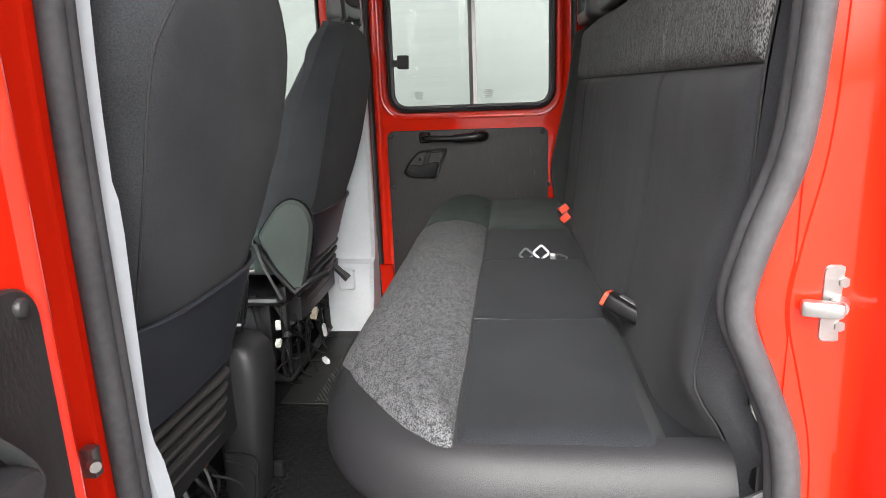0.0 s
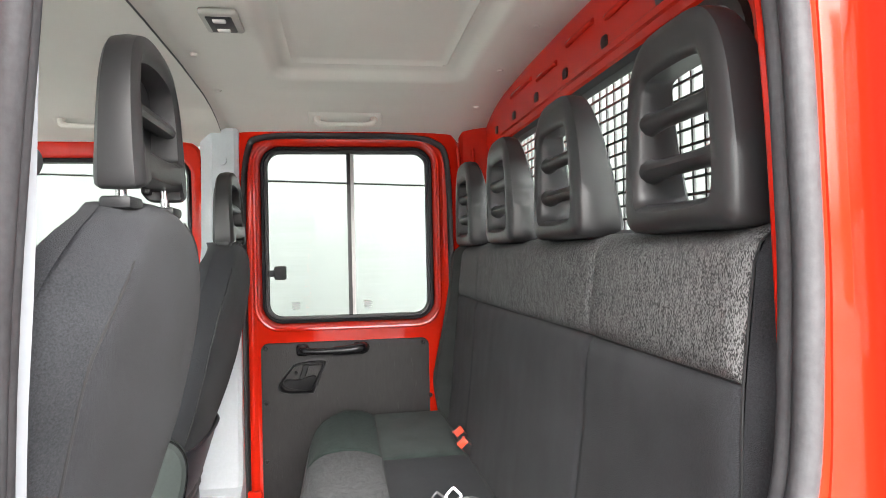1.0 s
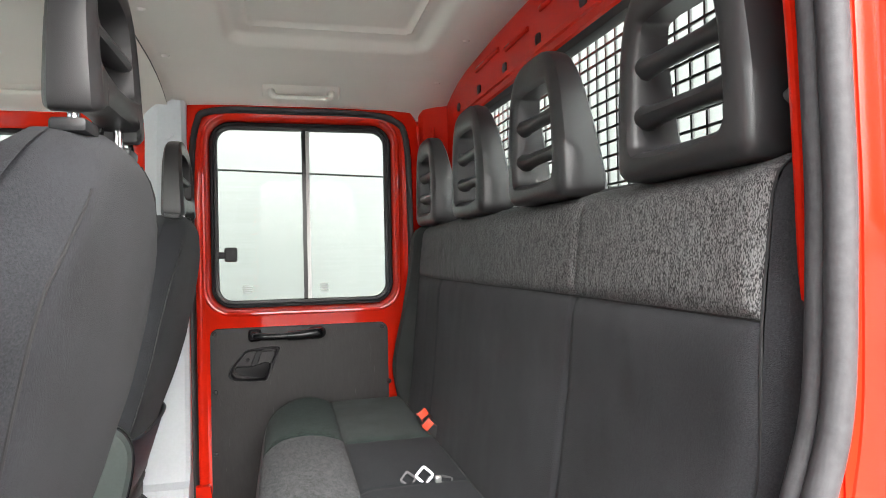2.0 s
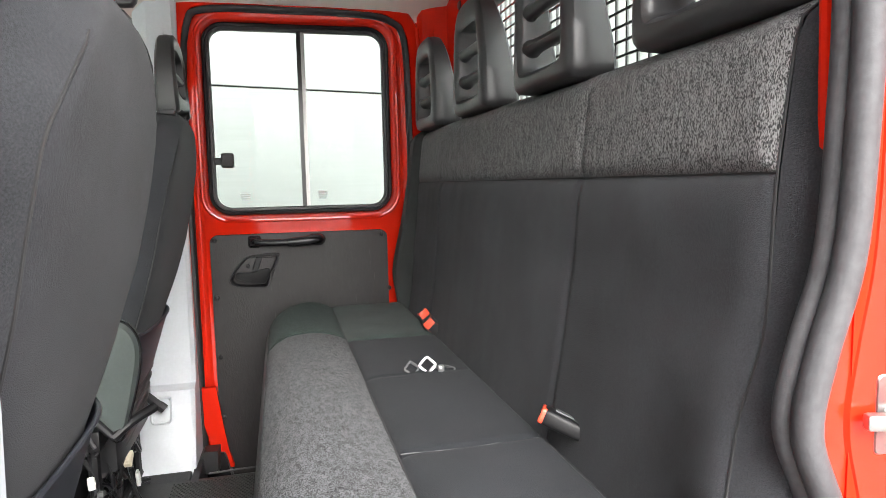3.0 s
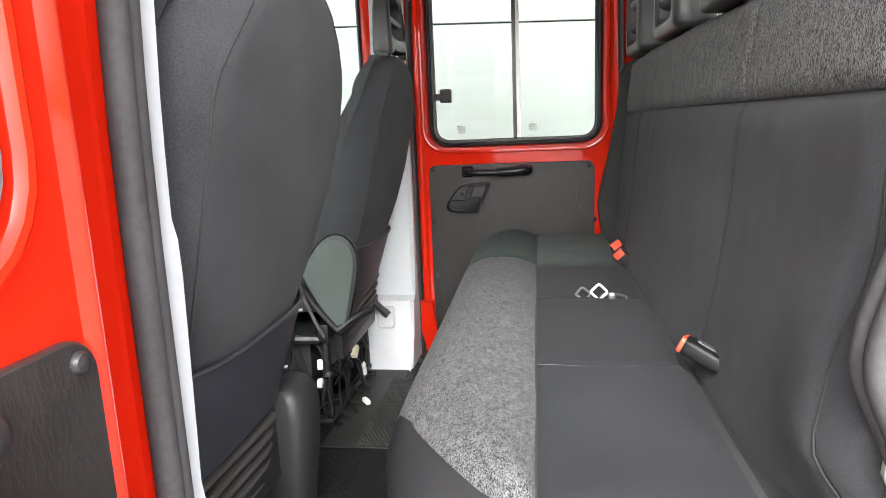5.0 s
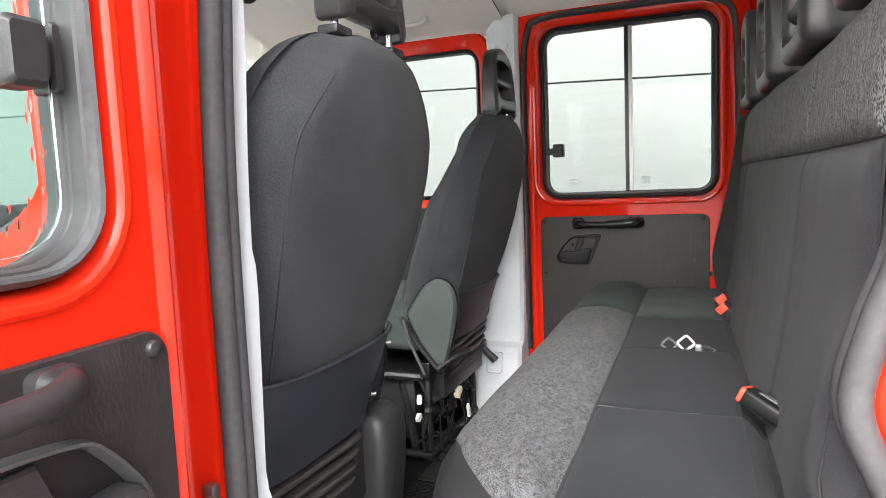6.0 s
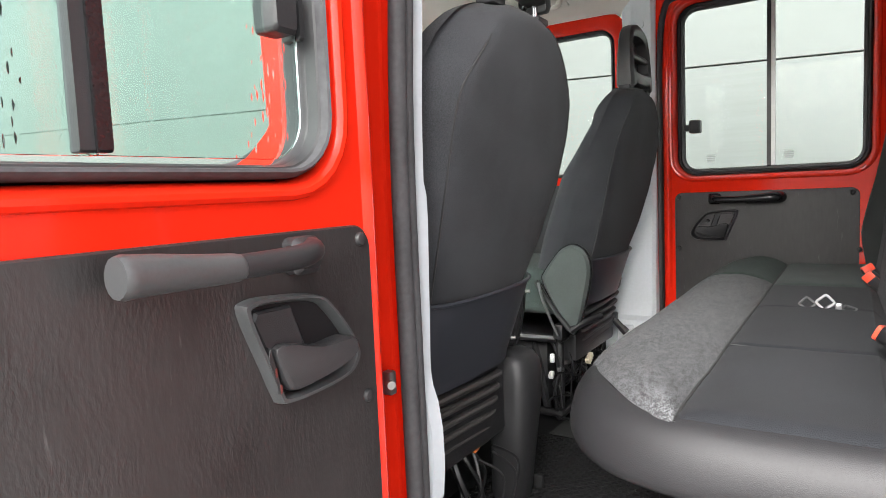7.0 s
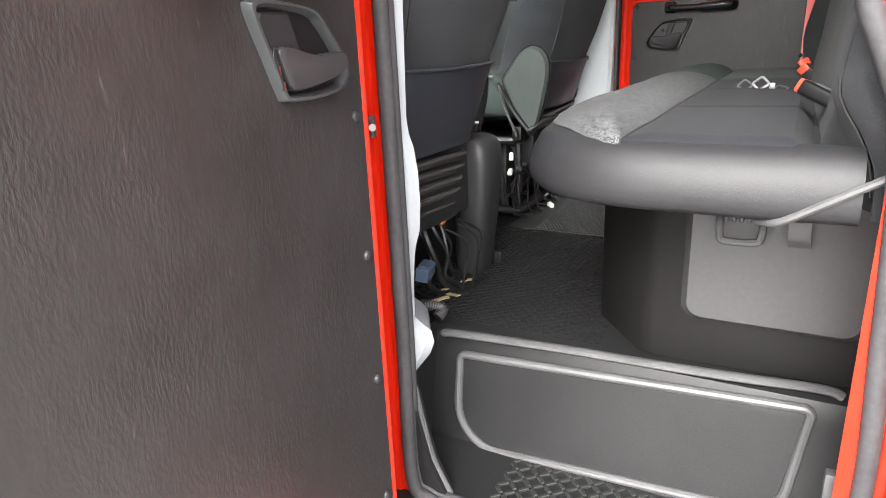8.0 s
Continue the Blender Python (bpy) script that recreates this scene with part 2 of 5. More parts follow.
MAT_GREY = material("grey_rubber_mat", (0.024, 0.025, 0.024), 0.45, vary=0.3, grain=90, stain=6, bump=0.3, bump_scale=250, spec=0.3)
# white trim darkened for the near pillar, shade put into the base colour
TRIM_SHADED = material("shaded_white_trim", (0.27, 0.29, 0.31), 0.5, vary=0.05, grain=120, stain=5, bump=0.08, bump_scale=700)
GLASS = glass("clear_glass")
GLASS_WET = glass("wet_glass", (0.74, 0.91, 0.86), wet=0.24)


# ---- helpers ----
ROOT = {}


def thing(name, loc, label, category, group="", kind=""):
    ob = new(name)
    ob.location = loc
    ob.empty_display_size = 0.05
    ROOT[ob.name] = Vector(loc)
    return tagged(ob, label, category, group, kind)


def part(name, bm, mat, parent, label="", angle=35, fix=True):
    base = ROOT[parent.name]
    if fix:
        bmesh.ops.recalc_face_normals(bm, faces=bm.faces)
    bm.transform(Matrix.Translation(-base))
    me = bpy.data.meshes.new(name)
    bm.to_mesh(me)
    bm.free()
    me.materials.append(mat)
    me.polygons.foreach_set("use_smooth", [True] * len(me.polygons))
    me.set_sharp_from_angle(angle=radians(angle))
    ob = new(name, me)
    ob.parent = parent
    ROOT[ob.name] = base
    if label:
        ob["label"] = label
    return ob


def single(name, bm, mat, loc, label, category, group="", kind="", angle=35):
    """A thing that is one mesh."""
    bmesh.ops.recalc_face_normals(bm, faces=bm.faces)
    bm.transform(Matrix.Translation(-Vector(loc)))
    me = bpy.data.meshes.new(name)
    bm.to_mesh(me)
    bm.free()
    me.materials.append(mat)
    me.polygons.foreach_set("use_smooth", [True] * len(me.polygons))
    me.set_sharp_from_angle(angle=radians(angle))
    ob = new(name, me)
    ob.location = loc
    ROOT[ob.name] = Vector(loc)
    return tagged(ob, label, category, group, kind)


def loft(bm, rings, ring_closed=True, closed=False, cap0=False, cap1=False):
    """Skin a row of point loops of equal length."""
    vs = [[bm.verts.new(p) for p in r] for r in rings]
    k = len(vs[0])
    pairs = list(zip(vs, vs[1:])) + ([(vs[-1], vs[0])] if closed else [])
    for a, b in pairs:
        for i in range(k if ring_closed else k - 1):
            j = (i + 1) % k
            bm.faces.new((a[i], a[j], b[j], b[i]))
    if cap0:
        bm.faces.new(vs[0])
    if cap1:
        bm.faces.new(vs[-1])
    return bm


def rr(u0, u1, z0, z1, r, o=0.0, n=6):
    """A rounded rectangle as points, grown by o. r: one radius or four (from u1,z1 anticlockwise)."""
    rs = [max(0.001, q + o) for q in (r if isinstance(r, tuple) else (r,) * 4)]
    u0, u1, z0, z1 = u0 - o, u1 + o, z0 - o, z1 + o
    pts = []
    for c, (cu, cz, su, sz) in enumerate(((u1, z1, -1, -1), (u0, z1, 1, -1), (u0, z0, 1, 1), (u1, z0, -1, 1))):
        q = rs[c]
        for i in range(n + 1):
            a = math.pi / 2 * (c + i / n)
            pts.append((cu + su * q + q * math.cos(a), cz + sz * q + q * math.sin(a)))
    return pts


def box(bm, c, s, bevel=0.004, seg=2, m=None):
    g = bmesh.ops.create_cube(bm, size=1, matrix=(m or Matrix()) @ Matrix.Translation(c) @ Matrix.Diagonal((*s, 1)))
    if bevel:
        es = list({e for v in g["verts"] for e in v.link_edges})
        bmesh.ops.bevel(bm, geom=es, offset=bevel, segments=seg, affect="EDGES", profile=0.5)
    return bm


def cyl(bm, a, b, r, r2=None, n=14):
    a, b = Vector(a), Vector(b)
    d = b - a
    m = Matrix.Translation((a + b) / 2) @ d.to_track_quat("Z", "Y").to_matrix().to_4x4()
    bmesh.ops.create_cone(bm, cap_ends=True, segments=n, radius1=r, radius2=r if r2 is None else r2, depth=d.length, matrix=m)
    return bm


def spline(pts, n=8, closed=False):
    """Catmull-Rom points through pts."""
    pts = [Vector(p) for p in pts]
    k = len(pts)
    out = []
    for i in range(k if closed else k - 1):
        p = [pts[(i + j) % k] if closed else pts[min(max(i + j, 0), k - 1)] for j in (-1, 0, 1, 2)]
        for s in range(n):
            t = s / n
            out.append(0.5 * (2 * p[1] + (p[2] - p[0]) * t + (2 * p[0] - 5 * p[1] + 4 * p[2] - p[3]) * t * t
                              + (3 * p[1] - p[0] - 3 * p[2] + p[3]) * t ** 3))
    if not closed:
        out.append(pts[-1])
    return out


def tube(bm, pts, r, n=8, closed=False, flat=None):
    """A round tube along pts; r: one radius or one a point; flat: (normal, factor) squeezes it along the normal."""
    pts = [Vector(p) for p in pts]
    k = len(pts)
    rings, up = [], None
    for i, p in enumerate(pts):
        t = (pts[(i + 1) % k] - pts[i - 1]) if closed else (pts[min(i + 1, k - 1)] - pts[max(i - 1, 0)])
        t.normalize()
        if up is None:
            up = t.orthogonal().normalized()
        up = (up - t * up.dot(t)).normalized()
        side = t.cross(up)
        q = r[i] if isinstance(r, (list, tuple)) else r
        ring = []
        for j in range(n):
            a = 2 * math.pi * j / n
            d = (up * math.cos(a) + side * math.sin(a)) * q
            if flat:
                nn = Vector(flat[0])
                d -= nn * d.dot(nn) * (1 - flat[1])
            ring.append(p + d)
        rings.append(ring)
    return loft(bm, rings, closed=closed, cap0=not closed, cap1=not closed)


def strap(bm, pts, width_dir, w, th):
    """A flat band along pts."""
    wd = Vector(width_dir).normalized()
    pts = [Vector(p) for p in pts]
    rings = []
    for i, p in enumerate(pts):
        t = (pts[min(i + 1, len(pts) - 1)] - pts[max(i - 1, 0)]).normalized()
        nn = t.cross(wd).normalized()
        rings.append([p + wd * w / 2 + nn * th / 2, p - wd * w / 2 + nn * th / 2, p - wd * w / 2 - nn * th / 2, p + wd * w / 2 - nn * th / 2])
    return loft(bm, rings, cap0=True, cap1=True)


def patch(fn, us, vs, puff=0.006, soft=0.012, thick=None):
    """An upholstered panel over fn(u, v) -> (point, normal): it swells by puff and dips to its seams at the rim."""
    bm = bmesh.new()
    u0, u1, v0, v1 = us[0], us[-1], vs[0], vs[-1]
    rows = []
    for u in us:
        row = []
        for v in vs:
            p, nn, lu, lv = fn(u, v)
            d = min((u - u0) * lu, (u1 - u) * lu, (v - v0) * lv, (v1 - v) * lv)
            row.append(Vector(p) + Vector(nn) * puff * (1 - math.exp(-d / soft)))
        rows.append(row)
    return loft(bm, rows, ring_closed=False)


def lin(a, b, n, edge=0.0):
    """n+1 values from a to b; edge adds close values at both rims."""
    out = [a + (b - a) * i / n for i in range(n + 1)]
    if edge:
        s = 1 if b > a else -1
        out = [a] + [a + s * edge * f for f in (0.15, 0.35, 0.6)] + [v for v in out[1:-1] if abs(v - a) > edge * 0.9 and abs(v - b) > edge * 0.9] + [b - s * edge * f for f in (0.6, 0.35, 0.15)] + [b]
    return out


def smooth(t):
    t = min(1, max(0, t))
    return t * t * (3 - 2 * t)


YC = 1.845      # middle of the cab


# ---- outside ----
bm = bmesh.new()
box(bm, (0, 20, -0.85), (600, 600, 0.2), 0)
single("ground", bm, CONCRETE, (0, 0, -0.75), "wet grey concrete yard under the vehicle", "ground", kind="structure")


def clad_wall():
    t = thing("building_wall", (0, 5.0, -0.75), "white ribbed metal cladding of the building next to the cab", "wall", kind="structure")
    lean = Matrix.Rotation(radians(2.0), 4, "Y")      # panels tilted so that their joint line fits the camera's view
    for z0, z1 in ((-0.75, 1.458), (1.466, 3.75), (3.758, 6.0)):
        bm = bmesh.new()
        box(bm, (0, 5.06, (z0 + z1) / 2), (26, 0.12, z1 - z0), 0.004, 1, lean)
        part("panel", bm, CLAD, t)
    bm = bmesh.new()
    box(bm, (0, 5.09, 2.6), (26, 0.10, 6.7), 0, 2, lean)
    part("backing", bm, RUBBER_DK, t, "dark joint between the panels")


clad_wall()


# ---- floor, steps ----
bm = bmesh.new()
box(bm, (0.16, YC, -0.02), (0.84, 1.20, 0.04), 0.006)
box(bm, (-0.81, YC, -0.021), (1.10, 1.74, 0.04), 0.006)
floor_ob = single("floor", bm, MAT, (0, YC, 0), "black ribbed rubber mat on the cab floor", "floor", kind="structure")


def mat_ribs(name, x0, x1, y0, y1, step):
    """Fine raised ribs of the mat, laid in crossing short strokes."""
    bm = bmesh.new()
    i = 0
    y = y0
    while y < y1:
        x = x0
        while x < x1:
            a = radians(45 if (i % 2) else -45)
            m = Matrix.Translation((x, y, 0.0008)) @ Matrix.Rotation(a, 4, "Z")
            bmesh.ops.create_cube(bm, size=1, matrix=m @ Matrix.Diagonal((step * 0.85, step * 0.22, 0.0026, 1)))
            x += step
            i += 1
        y += step
        i += 1
    return bm


rib_ob = part("tread_ribs", mat_ribs("r", -0.42, 0.10, 1.28, 1.965, 0.0125), MAT, floor_ob)
tagged(rib_ob, kind="stuff")
bm = bmesh.new()
box(bm, (-0.165, 2.205, 0.002), (0.45, 0.47, 0.004), 0.0015, 1)
rear_mat = part("rear_mat", bm, MAT_GREY, floor_ob, "grey rubber mat with raised pips")
bm = bmesh.new()
i, y = 0, 1.985
while y < 2.43:
    x = -0.295 + 0.0055 * (i % 2)
    while x < 0.055:
        cyl(bm, (x, y, 0.003), (x, y, 0.0066), 0.0042, 0.0024, 6)
        x += 0.011
    y += 0.0095
    i += 1
tagged(part("pips", bm, MAT_GREY, rear_mat), kind="stuff")
bm = bmesh.new()
tube(bm, spline([(-0.20, 1.196, 0.004), (-0.171, 1.198, 0.008), (0.05, 1.218, 0.008), (0.206, 1.226, 0.008), (0.345, 1.236, 0.008), (0.475, 1.250, 0.008), (0.505, 1.25, 0.0)], 6), 0.011, 10, flat=((0, 0, 1), 0.7))
part("edge_strip", bm, LIT_RIM_GREY, floor_ob, "grey edge of the mat, highlight put in its colour")


def step_well(name, s, label):
    """The sunk entry step at one side. s: 1 towards +y, -1 towards -y."""
    f = lambda d: YC + s * d
    t = thing(name, (0.15, f(0.75), -0.25), label, "step", kind="structure")
    bm = bmesh.new()
    prof = [(0.600, 0.0), (0.615, -0.004), (0.622, -0.02), (0.628, -0.04), (0.657, -0.215), (0.663, -0.232), (0.685, -0.238), (0.90, -0.24), (0.93, -0.245), (0.94, -0.30)]
    xs = [-0.235, -0.23, -0.20, 0.40, 0.50, 0.53, 0.535]
    rows = [[Vector((x, f(d), z)) for d, z in prof] for x in xs]
    loft(bm, rows, ring_closed=False)
    part("well", bm, STEP, t)
    for x, sx in ((-0.235, 1), (0.535, -1)):
        bm = bmesh.new()
        ring = [(0.60, 0.0), (0.93, 0.0), (0.93, -0.25), (0.66, -0.25)]
        loft(bm, [[Vector((x, f(d), z)) for d, z in ring], [Vector((x - sx * 0.02, f(d), z)) for d, z in ring]], cap0=True, cap1=True)
        part("cheek", bm, STEP, t)
    # raised rim on the riser
    bm = bmesh.new()
    pts = [(x - 0.16 * (-0.03 - z) * (x > 0.2), z + 0.030 * (x - 0.145) / 0.64) for x, z in rr(-0.174, 0.466, -0.226, -0.031, (0.015, 0.012, 0.095, 0.05), n=8)]
    tube(bm, [(x, f(0.628 + 0.027 * (-0.04 - z) / 0.16) + s * 0.002, z) for x, z in pts], 0.0085, 10, closed=True)
    part("riser_rim", bm, LIT_RIM_GREY, t, "raised rim moulded on the riser, highlight put in its colour")
    bm = bmesh.new()
    tube(bm, spline([(-0.182, f(0.815), -0.010), (-0.173, f(0.815), -0.035), (-0.162, f(0.815), -0.092), (-0.142, f(0.815), -0.173), (-0.108, f(0.815), -0.239)], 5), 0.006, 8)
    part("cheek_rim", bm, LIT_RIM_GREY, t, "light edge of the step side, highlight put in its colour")
    bm = bmesh.new()
    loft(bm, [[Vector((x, f(d), z)) for x, z in ((-0.24, 0.0), (-0.182, -0.010), (-0.173, -0.035), (-0.162, -0.092), (-0.142, -0.173), (-0.106, -0.245), (-0.24, -0.245))] for d in (0.80, 0.83)], cap0=True, cap1=True)
    part("side_filler", bm, STEP, t)
    bm = bmesh.new()
    box(bm, (0.489, f(0.815), -0.026), (0.024, 0.02, 0.056), 0.004)
    part("clip", bm, BOXGREY, t, "light grey clip at the step end")
    return t


step_near = step_well("step_near", -1, "black moulded plastic entry step with a basket-weave tread")
step_far = step_well("step_far", 1, "black moulded plastic entry step behind the far door")


# ---- side apertures ----
IN_PTS = [(.005, -.20), (.005, .05), (.005, .3), (.006, .8), (.0265, 1.12), (.048, 1.28), (.108, 1.362), (.30, 1.372), (.48, 1.368), (.592, 1.33),
          (.650, 1.24), (.6655, 1.0), (.664, .86), (.656, .755), (.632, .675), (.6205, .610), (.6445, .545), (.669, .48), (.678, .40), (.688, .2), (.696, 0), (.680, -.17), (.58, -.235), (.35, -.245), (.1, -.245), (.04, -.24)]
OUT_PTS = [(-.06, -.26), (-.06, .05), (-.06, .3), (-.06, .8), (-.055, 1.2), (-.03, 1.38), (.06, 1.44), (.30, 1.45), (.52, 1.445), (.63, 1.41),
           (.700, 1.30), (.716, 1.0), (.718, .86), (.719, .755), (.720, .675), (.720, .61), (.721, .545), (.722, .48), (.724, .40), (.725, .2), (.724, 0), (.71, -.22), (.60, -.29), (.35, -.30), (.1, -.30), (-.02, -.295)]


def aperture(y_of, x0, squeeze=1.0, straight=False):
    """Inner and outer outline of a door opening. y_of(depth): depth 0 at the seal, growing outwards."""
    inn = [(0.662, z) if straight and 10 <= i <= 21 else (x, z) for i, (x, z) in enumerate(IN_PTS)]
    if straight:        # the closed door's seal: straight sides and tighter corners
        inn[:7] = [(0, z) for x, z in inn[:5]] + [(0.016, 1.312), (0.070, 1.366)]
        inn[8:11] = [(0.50, 1.370), (0.608, 1.352), (0.653, 1.280)]

    def ring(mix, depth):
        pts = [(x0 + squeeze * (a[0] + (b[0] - a[0]) * mix), a[1] + (b[1] - a[1]) * mix) for a, b in zip(inn, OUT_PTS)]
        return [Vector((p[0], y_of(depth), p[1])) for p in spline([(q[0], q[1], 0) for q in pts], 6, closed=True)]
    return ring


def side_wall(name, y_of, x0, squeeze, label, seal_r, seal_mat, lip_r):
    t = thing(name, (0.15, y_of(0), 0), label, "wall", kind="structure")
    ring = aperture(y_of, x0, squeeze, lip_r == 0)
    bm = bmesh.new()
    loft(bm, ([ring(0.12, -0.034), ring(0.10, -0.010), ring(0.18, -0.004), ring(0.40, -0.003), ring(0.43, 0.001), ring(0.48, 0.002), ring(0.80, 0.003)] if lip_r else [ring(0.02, -0.012), ring(0.05, 0.012), ring(0.12, 0.018), ring(0.40, 0.021), ring(0.43, 0.0255), ring(0.48, 0.0275), ring(0.80, 0.030)]) + [ *([ring(0.92, 0.008), ring(1.02, 0.022), ring(1.08, 0.045), ring(1.18, 0.076)] if lip_r else [ring(0.95, 0.038), ring(1.05, 0.065), ring(1.18, 0.088)]), ring(1.45, 0.098),
              ring(2.2, 0.10), ring(2.2, 0.075), ring(1.3, 0.055), ring(0.9, -0.014 if lip_r else 0.006), ring(0.24, -0.034) if lip_r else ring(0.10, -0.004)], closed=True)
    part("door_frame", bm, RED, t)
    bm = bmesh.new()
    tube(bm, ring(0.0, 0.012 if lip_r == 0 else 0.0), seal_r, 20, closed=True)
    part("door_seal", bm, seal_mat, t, "grey rubber door seal")
    if lip_r:
        bm = bmesh.new()
        tube(bm, [p + Vector((-0.0042 * smooth((0.10 - p.x) / 0.16), 0, 0)) for p in ring(-0.03, -0.021)], lip_r, 18, closed=True)
        part("seal_lip", bm, seal_mat, t)
    return t


side_wall("wall_left", lambda d: 0.999 - d, -0.178, 1.0, "red painted steel body side round the open door", 0.0128, RUBBER, 0.0112)
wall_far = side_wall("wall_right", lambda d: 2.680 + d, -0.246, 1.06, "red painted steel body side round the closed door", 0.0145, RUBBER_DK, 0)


bm = bmesh.new()
loft(bm, [[Vector(p) for p in ((x0, 2.655, z), (x1, 2.655, z), (x1, 2.675, z), (x0, 2.675, z))] for z, x0, x1 in ((0.20, -0.238, -0.196), (0.08, -0.236, -0.180), (0.0, -0.216, -0.168), (-0.063, -0.188, -0.153))], cap0=True, cap1=True)
part("frame_foot", bm, RED, wall_far)
bm = bmesh.new()
loft(bm, [[Vector(p) for p in ((x0, 2.585, z), (x1, 2.585, z), (x1 + 0.004, 2.64, z), (x0, 2.64, z))] for z, x0, x1 in ((-0.05, -0.255, -0.196), (0.0, -0.248, -0.194), (0.022, -0.234, -0.193))], cap0=True, cap1=True)
part("foot_block", bm, RUBBER_DK, wall_far, "dark rubber block at the foot of the frame")
bm = bmesh.new()
tube(bm, [(-0.21, 2.474, 0.002), (-0.13, 2.478, 0.003), (0.03, 2.485, 0.002)], 0.0028, 6)
part("pale_lip", bm, BOXGREY, step_far, "thin pale grey edge of the step")


# ---- doors ----
def far_map(u, w, z):
    return Vector((-0.18 + u, 2.70 + w, z))


HINGE, OPEN = Vector((-0.1245, 0.847, 0.010)), radians(0)


def near_map(u, w, z):
    d = Vector((math.sin(OPEN), -math.cos(OPEN), 0))
    out = Vector((-math.cos(OPEN), -math.sin(OPEN), 0))
    return HINGE + d * u + out * w + Vector((0, 0, z))


def slab(bm, outline, M, w0, w1, bevel=0.003):
    """A flat plate with softened rims between depths w0 and w1."""
    cu = sum(p[0] for p in outline) / len(outline)
    cz = sum(p[1] for p in outline) / len(outline)

    def shrink(b):
        out = []
        for u, z in outline:
            v = Vector((u - cu, z - cz))
            ln = v.length or 1
            out.append((u - v.x / ln * b, z - v.y / ln * b))
        return out
    sgn = 1 if w1 > w0 else -1
    loft(bm, [[M(u, w0, z) for u, z in outline], [M(u, w1 - sgn * bevel, z) for u, z in outline], [M(u, w1, z) for u, z in shrink(bevel)]], cap0=True, cap1=True)
    return bm


def screw(M, u, w, z, parent, r=0.008):
    bm = bmesh.new()
    rings = []
    for k, (q, h) in enumerate(((1, 0), (1, 0.002), (0.8, 0.0045), (0.4, 0.0058), (0.02, 0.006))):
        rings.append([M(u + r * q * math.cos(a), w - h, z + r * q * math.sin(a)) for a in [2 * math.pi * i / 12 for i in range(12)]])
    loft(bm, rings, cap0=True, cap1=True)
    part("trim_stud", bm, PLASTIC, parent)


def side_door(name, M, label, pane_mat):
    t = thing(name, M(0.25, 0.02, -0.28), label, "door", kind="structure")
    near = pane_mat is not GLASS
    du, hu, dz = (-0.013, -0.020, 0.004) if near else (0.0, 0.0, 0.0)     # on the open door the fittings shift hingewards to fit the camera's view
    G = (0.052, 0.594, 0.752, 1.325) if near else (0.011, 0.554, 0.758, 1.317)        # glass
    win = lambda o, w: [M(u, w, z) for u, z in rr(*G, 0.045, o)]
    body, rim = ((-0.032, 0.642, -0.28, 1.372), 0.5) if near else ((-0.058, 0.642, -0.28, 1.372), 1.0)
    out = lambda o, w: [M(u, w, z) for u, z in rr(*body, (0.10, 0.10, 0.06, 0.06), o * rim)]
    bm = bmesh.new()
    loft(bm, [win(0.020, 0.070), win(0.021, 0.052), win(0.023, 0.034), win(0.026, 0.014), win(0.030, 0.003), win(0.035, -0.0025), win(0.040, -0.0035), win(0.044, -0.001), win(0.0455, 0.004),
              out(-0.034, 0.005), out(-0.029, 0.002), out(-0.023, -0.0015), out(-0.015, -0.003), out(-0.007, -0.001), out(-0.002, 0.004), out(0.0, 0.012), out(0, 0.076), out(-0.004, 0.084), win(0.03, 0.088), win(0.022, 0.080)], closed=True)
    part("door_shell", bm, RED, t)
    # rubber and frame round the glass
    bm = bmesh.new()
    if near:
        loft(bm, [win(0.022, 0.050), win(0.023, 0.012), win(0.020, 0.002), win(0.0165, -0.002), win(0.0135, 0.0), win(0.0125, 0.008), win(0.0125, 0.060), win(0.020, 0.072)], closed=True)
    else:
        loft(bm, [win(0.022, 0.050), win(0.0215, 0.040), win(0.017, 0.037), win(0.012, 0.041), win(0.010, 0.058), win(0.02, 0.072)], closed=True)
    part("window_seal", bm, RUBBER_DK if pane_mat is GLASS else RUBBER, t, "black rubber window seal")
    if near:
        # dark ring along the seal's flank stands in for shade in its groove
        bm = bmesh.new()
        loft(bm, [win(0.0124, 0.010), win(0.0105, 0.012), win(0.009, 0.024), win(0.0115, 0.060), win(0.0124, 0.060)], closed=True)
        part("seal_groove_shade", bm, RUBBER_DK, t, "dark strip for the shaded inner groove of the window seal")
    bm = bmesh.new()
    fi = -0.0085 if near else 0.0
    wd = -0.022 if near else 0.0
    loft(bm, [win(0.011, 0.052 + wd), win(0.009, 0.046 + wd), win(0.001 - fi, 0.047 + wd), win(-0.001 - fi, 0.052 + wd), win(-0.001 - fi, 0.064 + wd), win(0.009, 0.068 + wd)], closed=True)
    part("window_frame", bm, PLASTIC, t)
    ub = 0.280 if near else 0.290
    for u0, u1, w in ((G[0] - 0.002, ub + 0.008, 0.052), (ub - 0.008, G[1] + 0.002, 0.059)):
        bm = bmesh.new()
        r1 = 0.047
        pts = rr(u0, u1, G[2] - 0.002, G[3] + 0.002, (0.006, r1, r1, 0.006) if u0 < ub - 0.1 else (r1, 0.006, 0.006, r1))
        slab(bm, pts, M, w + wd, w + wd + 0.004, 0.0008)
        pane = part("pane", bm, pane_mat, t, "sliding window glass")
        pane.visible_shadow = False
    for ud, w0, w1, mt in ((-0.0045, 0.044, 0.057, GLOSSY), (0.0075, 0.048, 0.064, STEEL if pane_mat is GLASS else PLASTIC)):
        bm = bmesh.new()
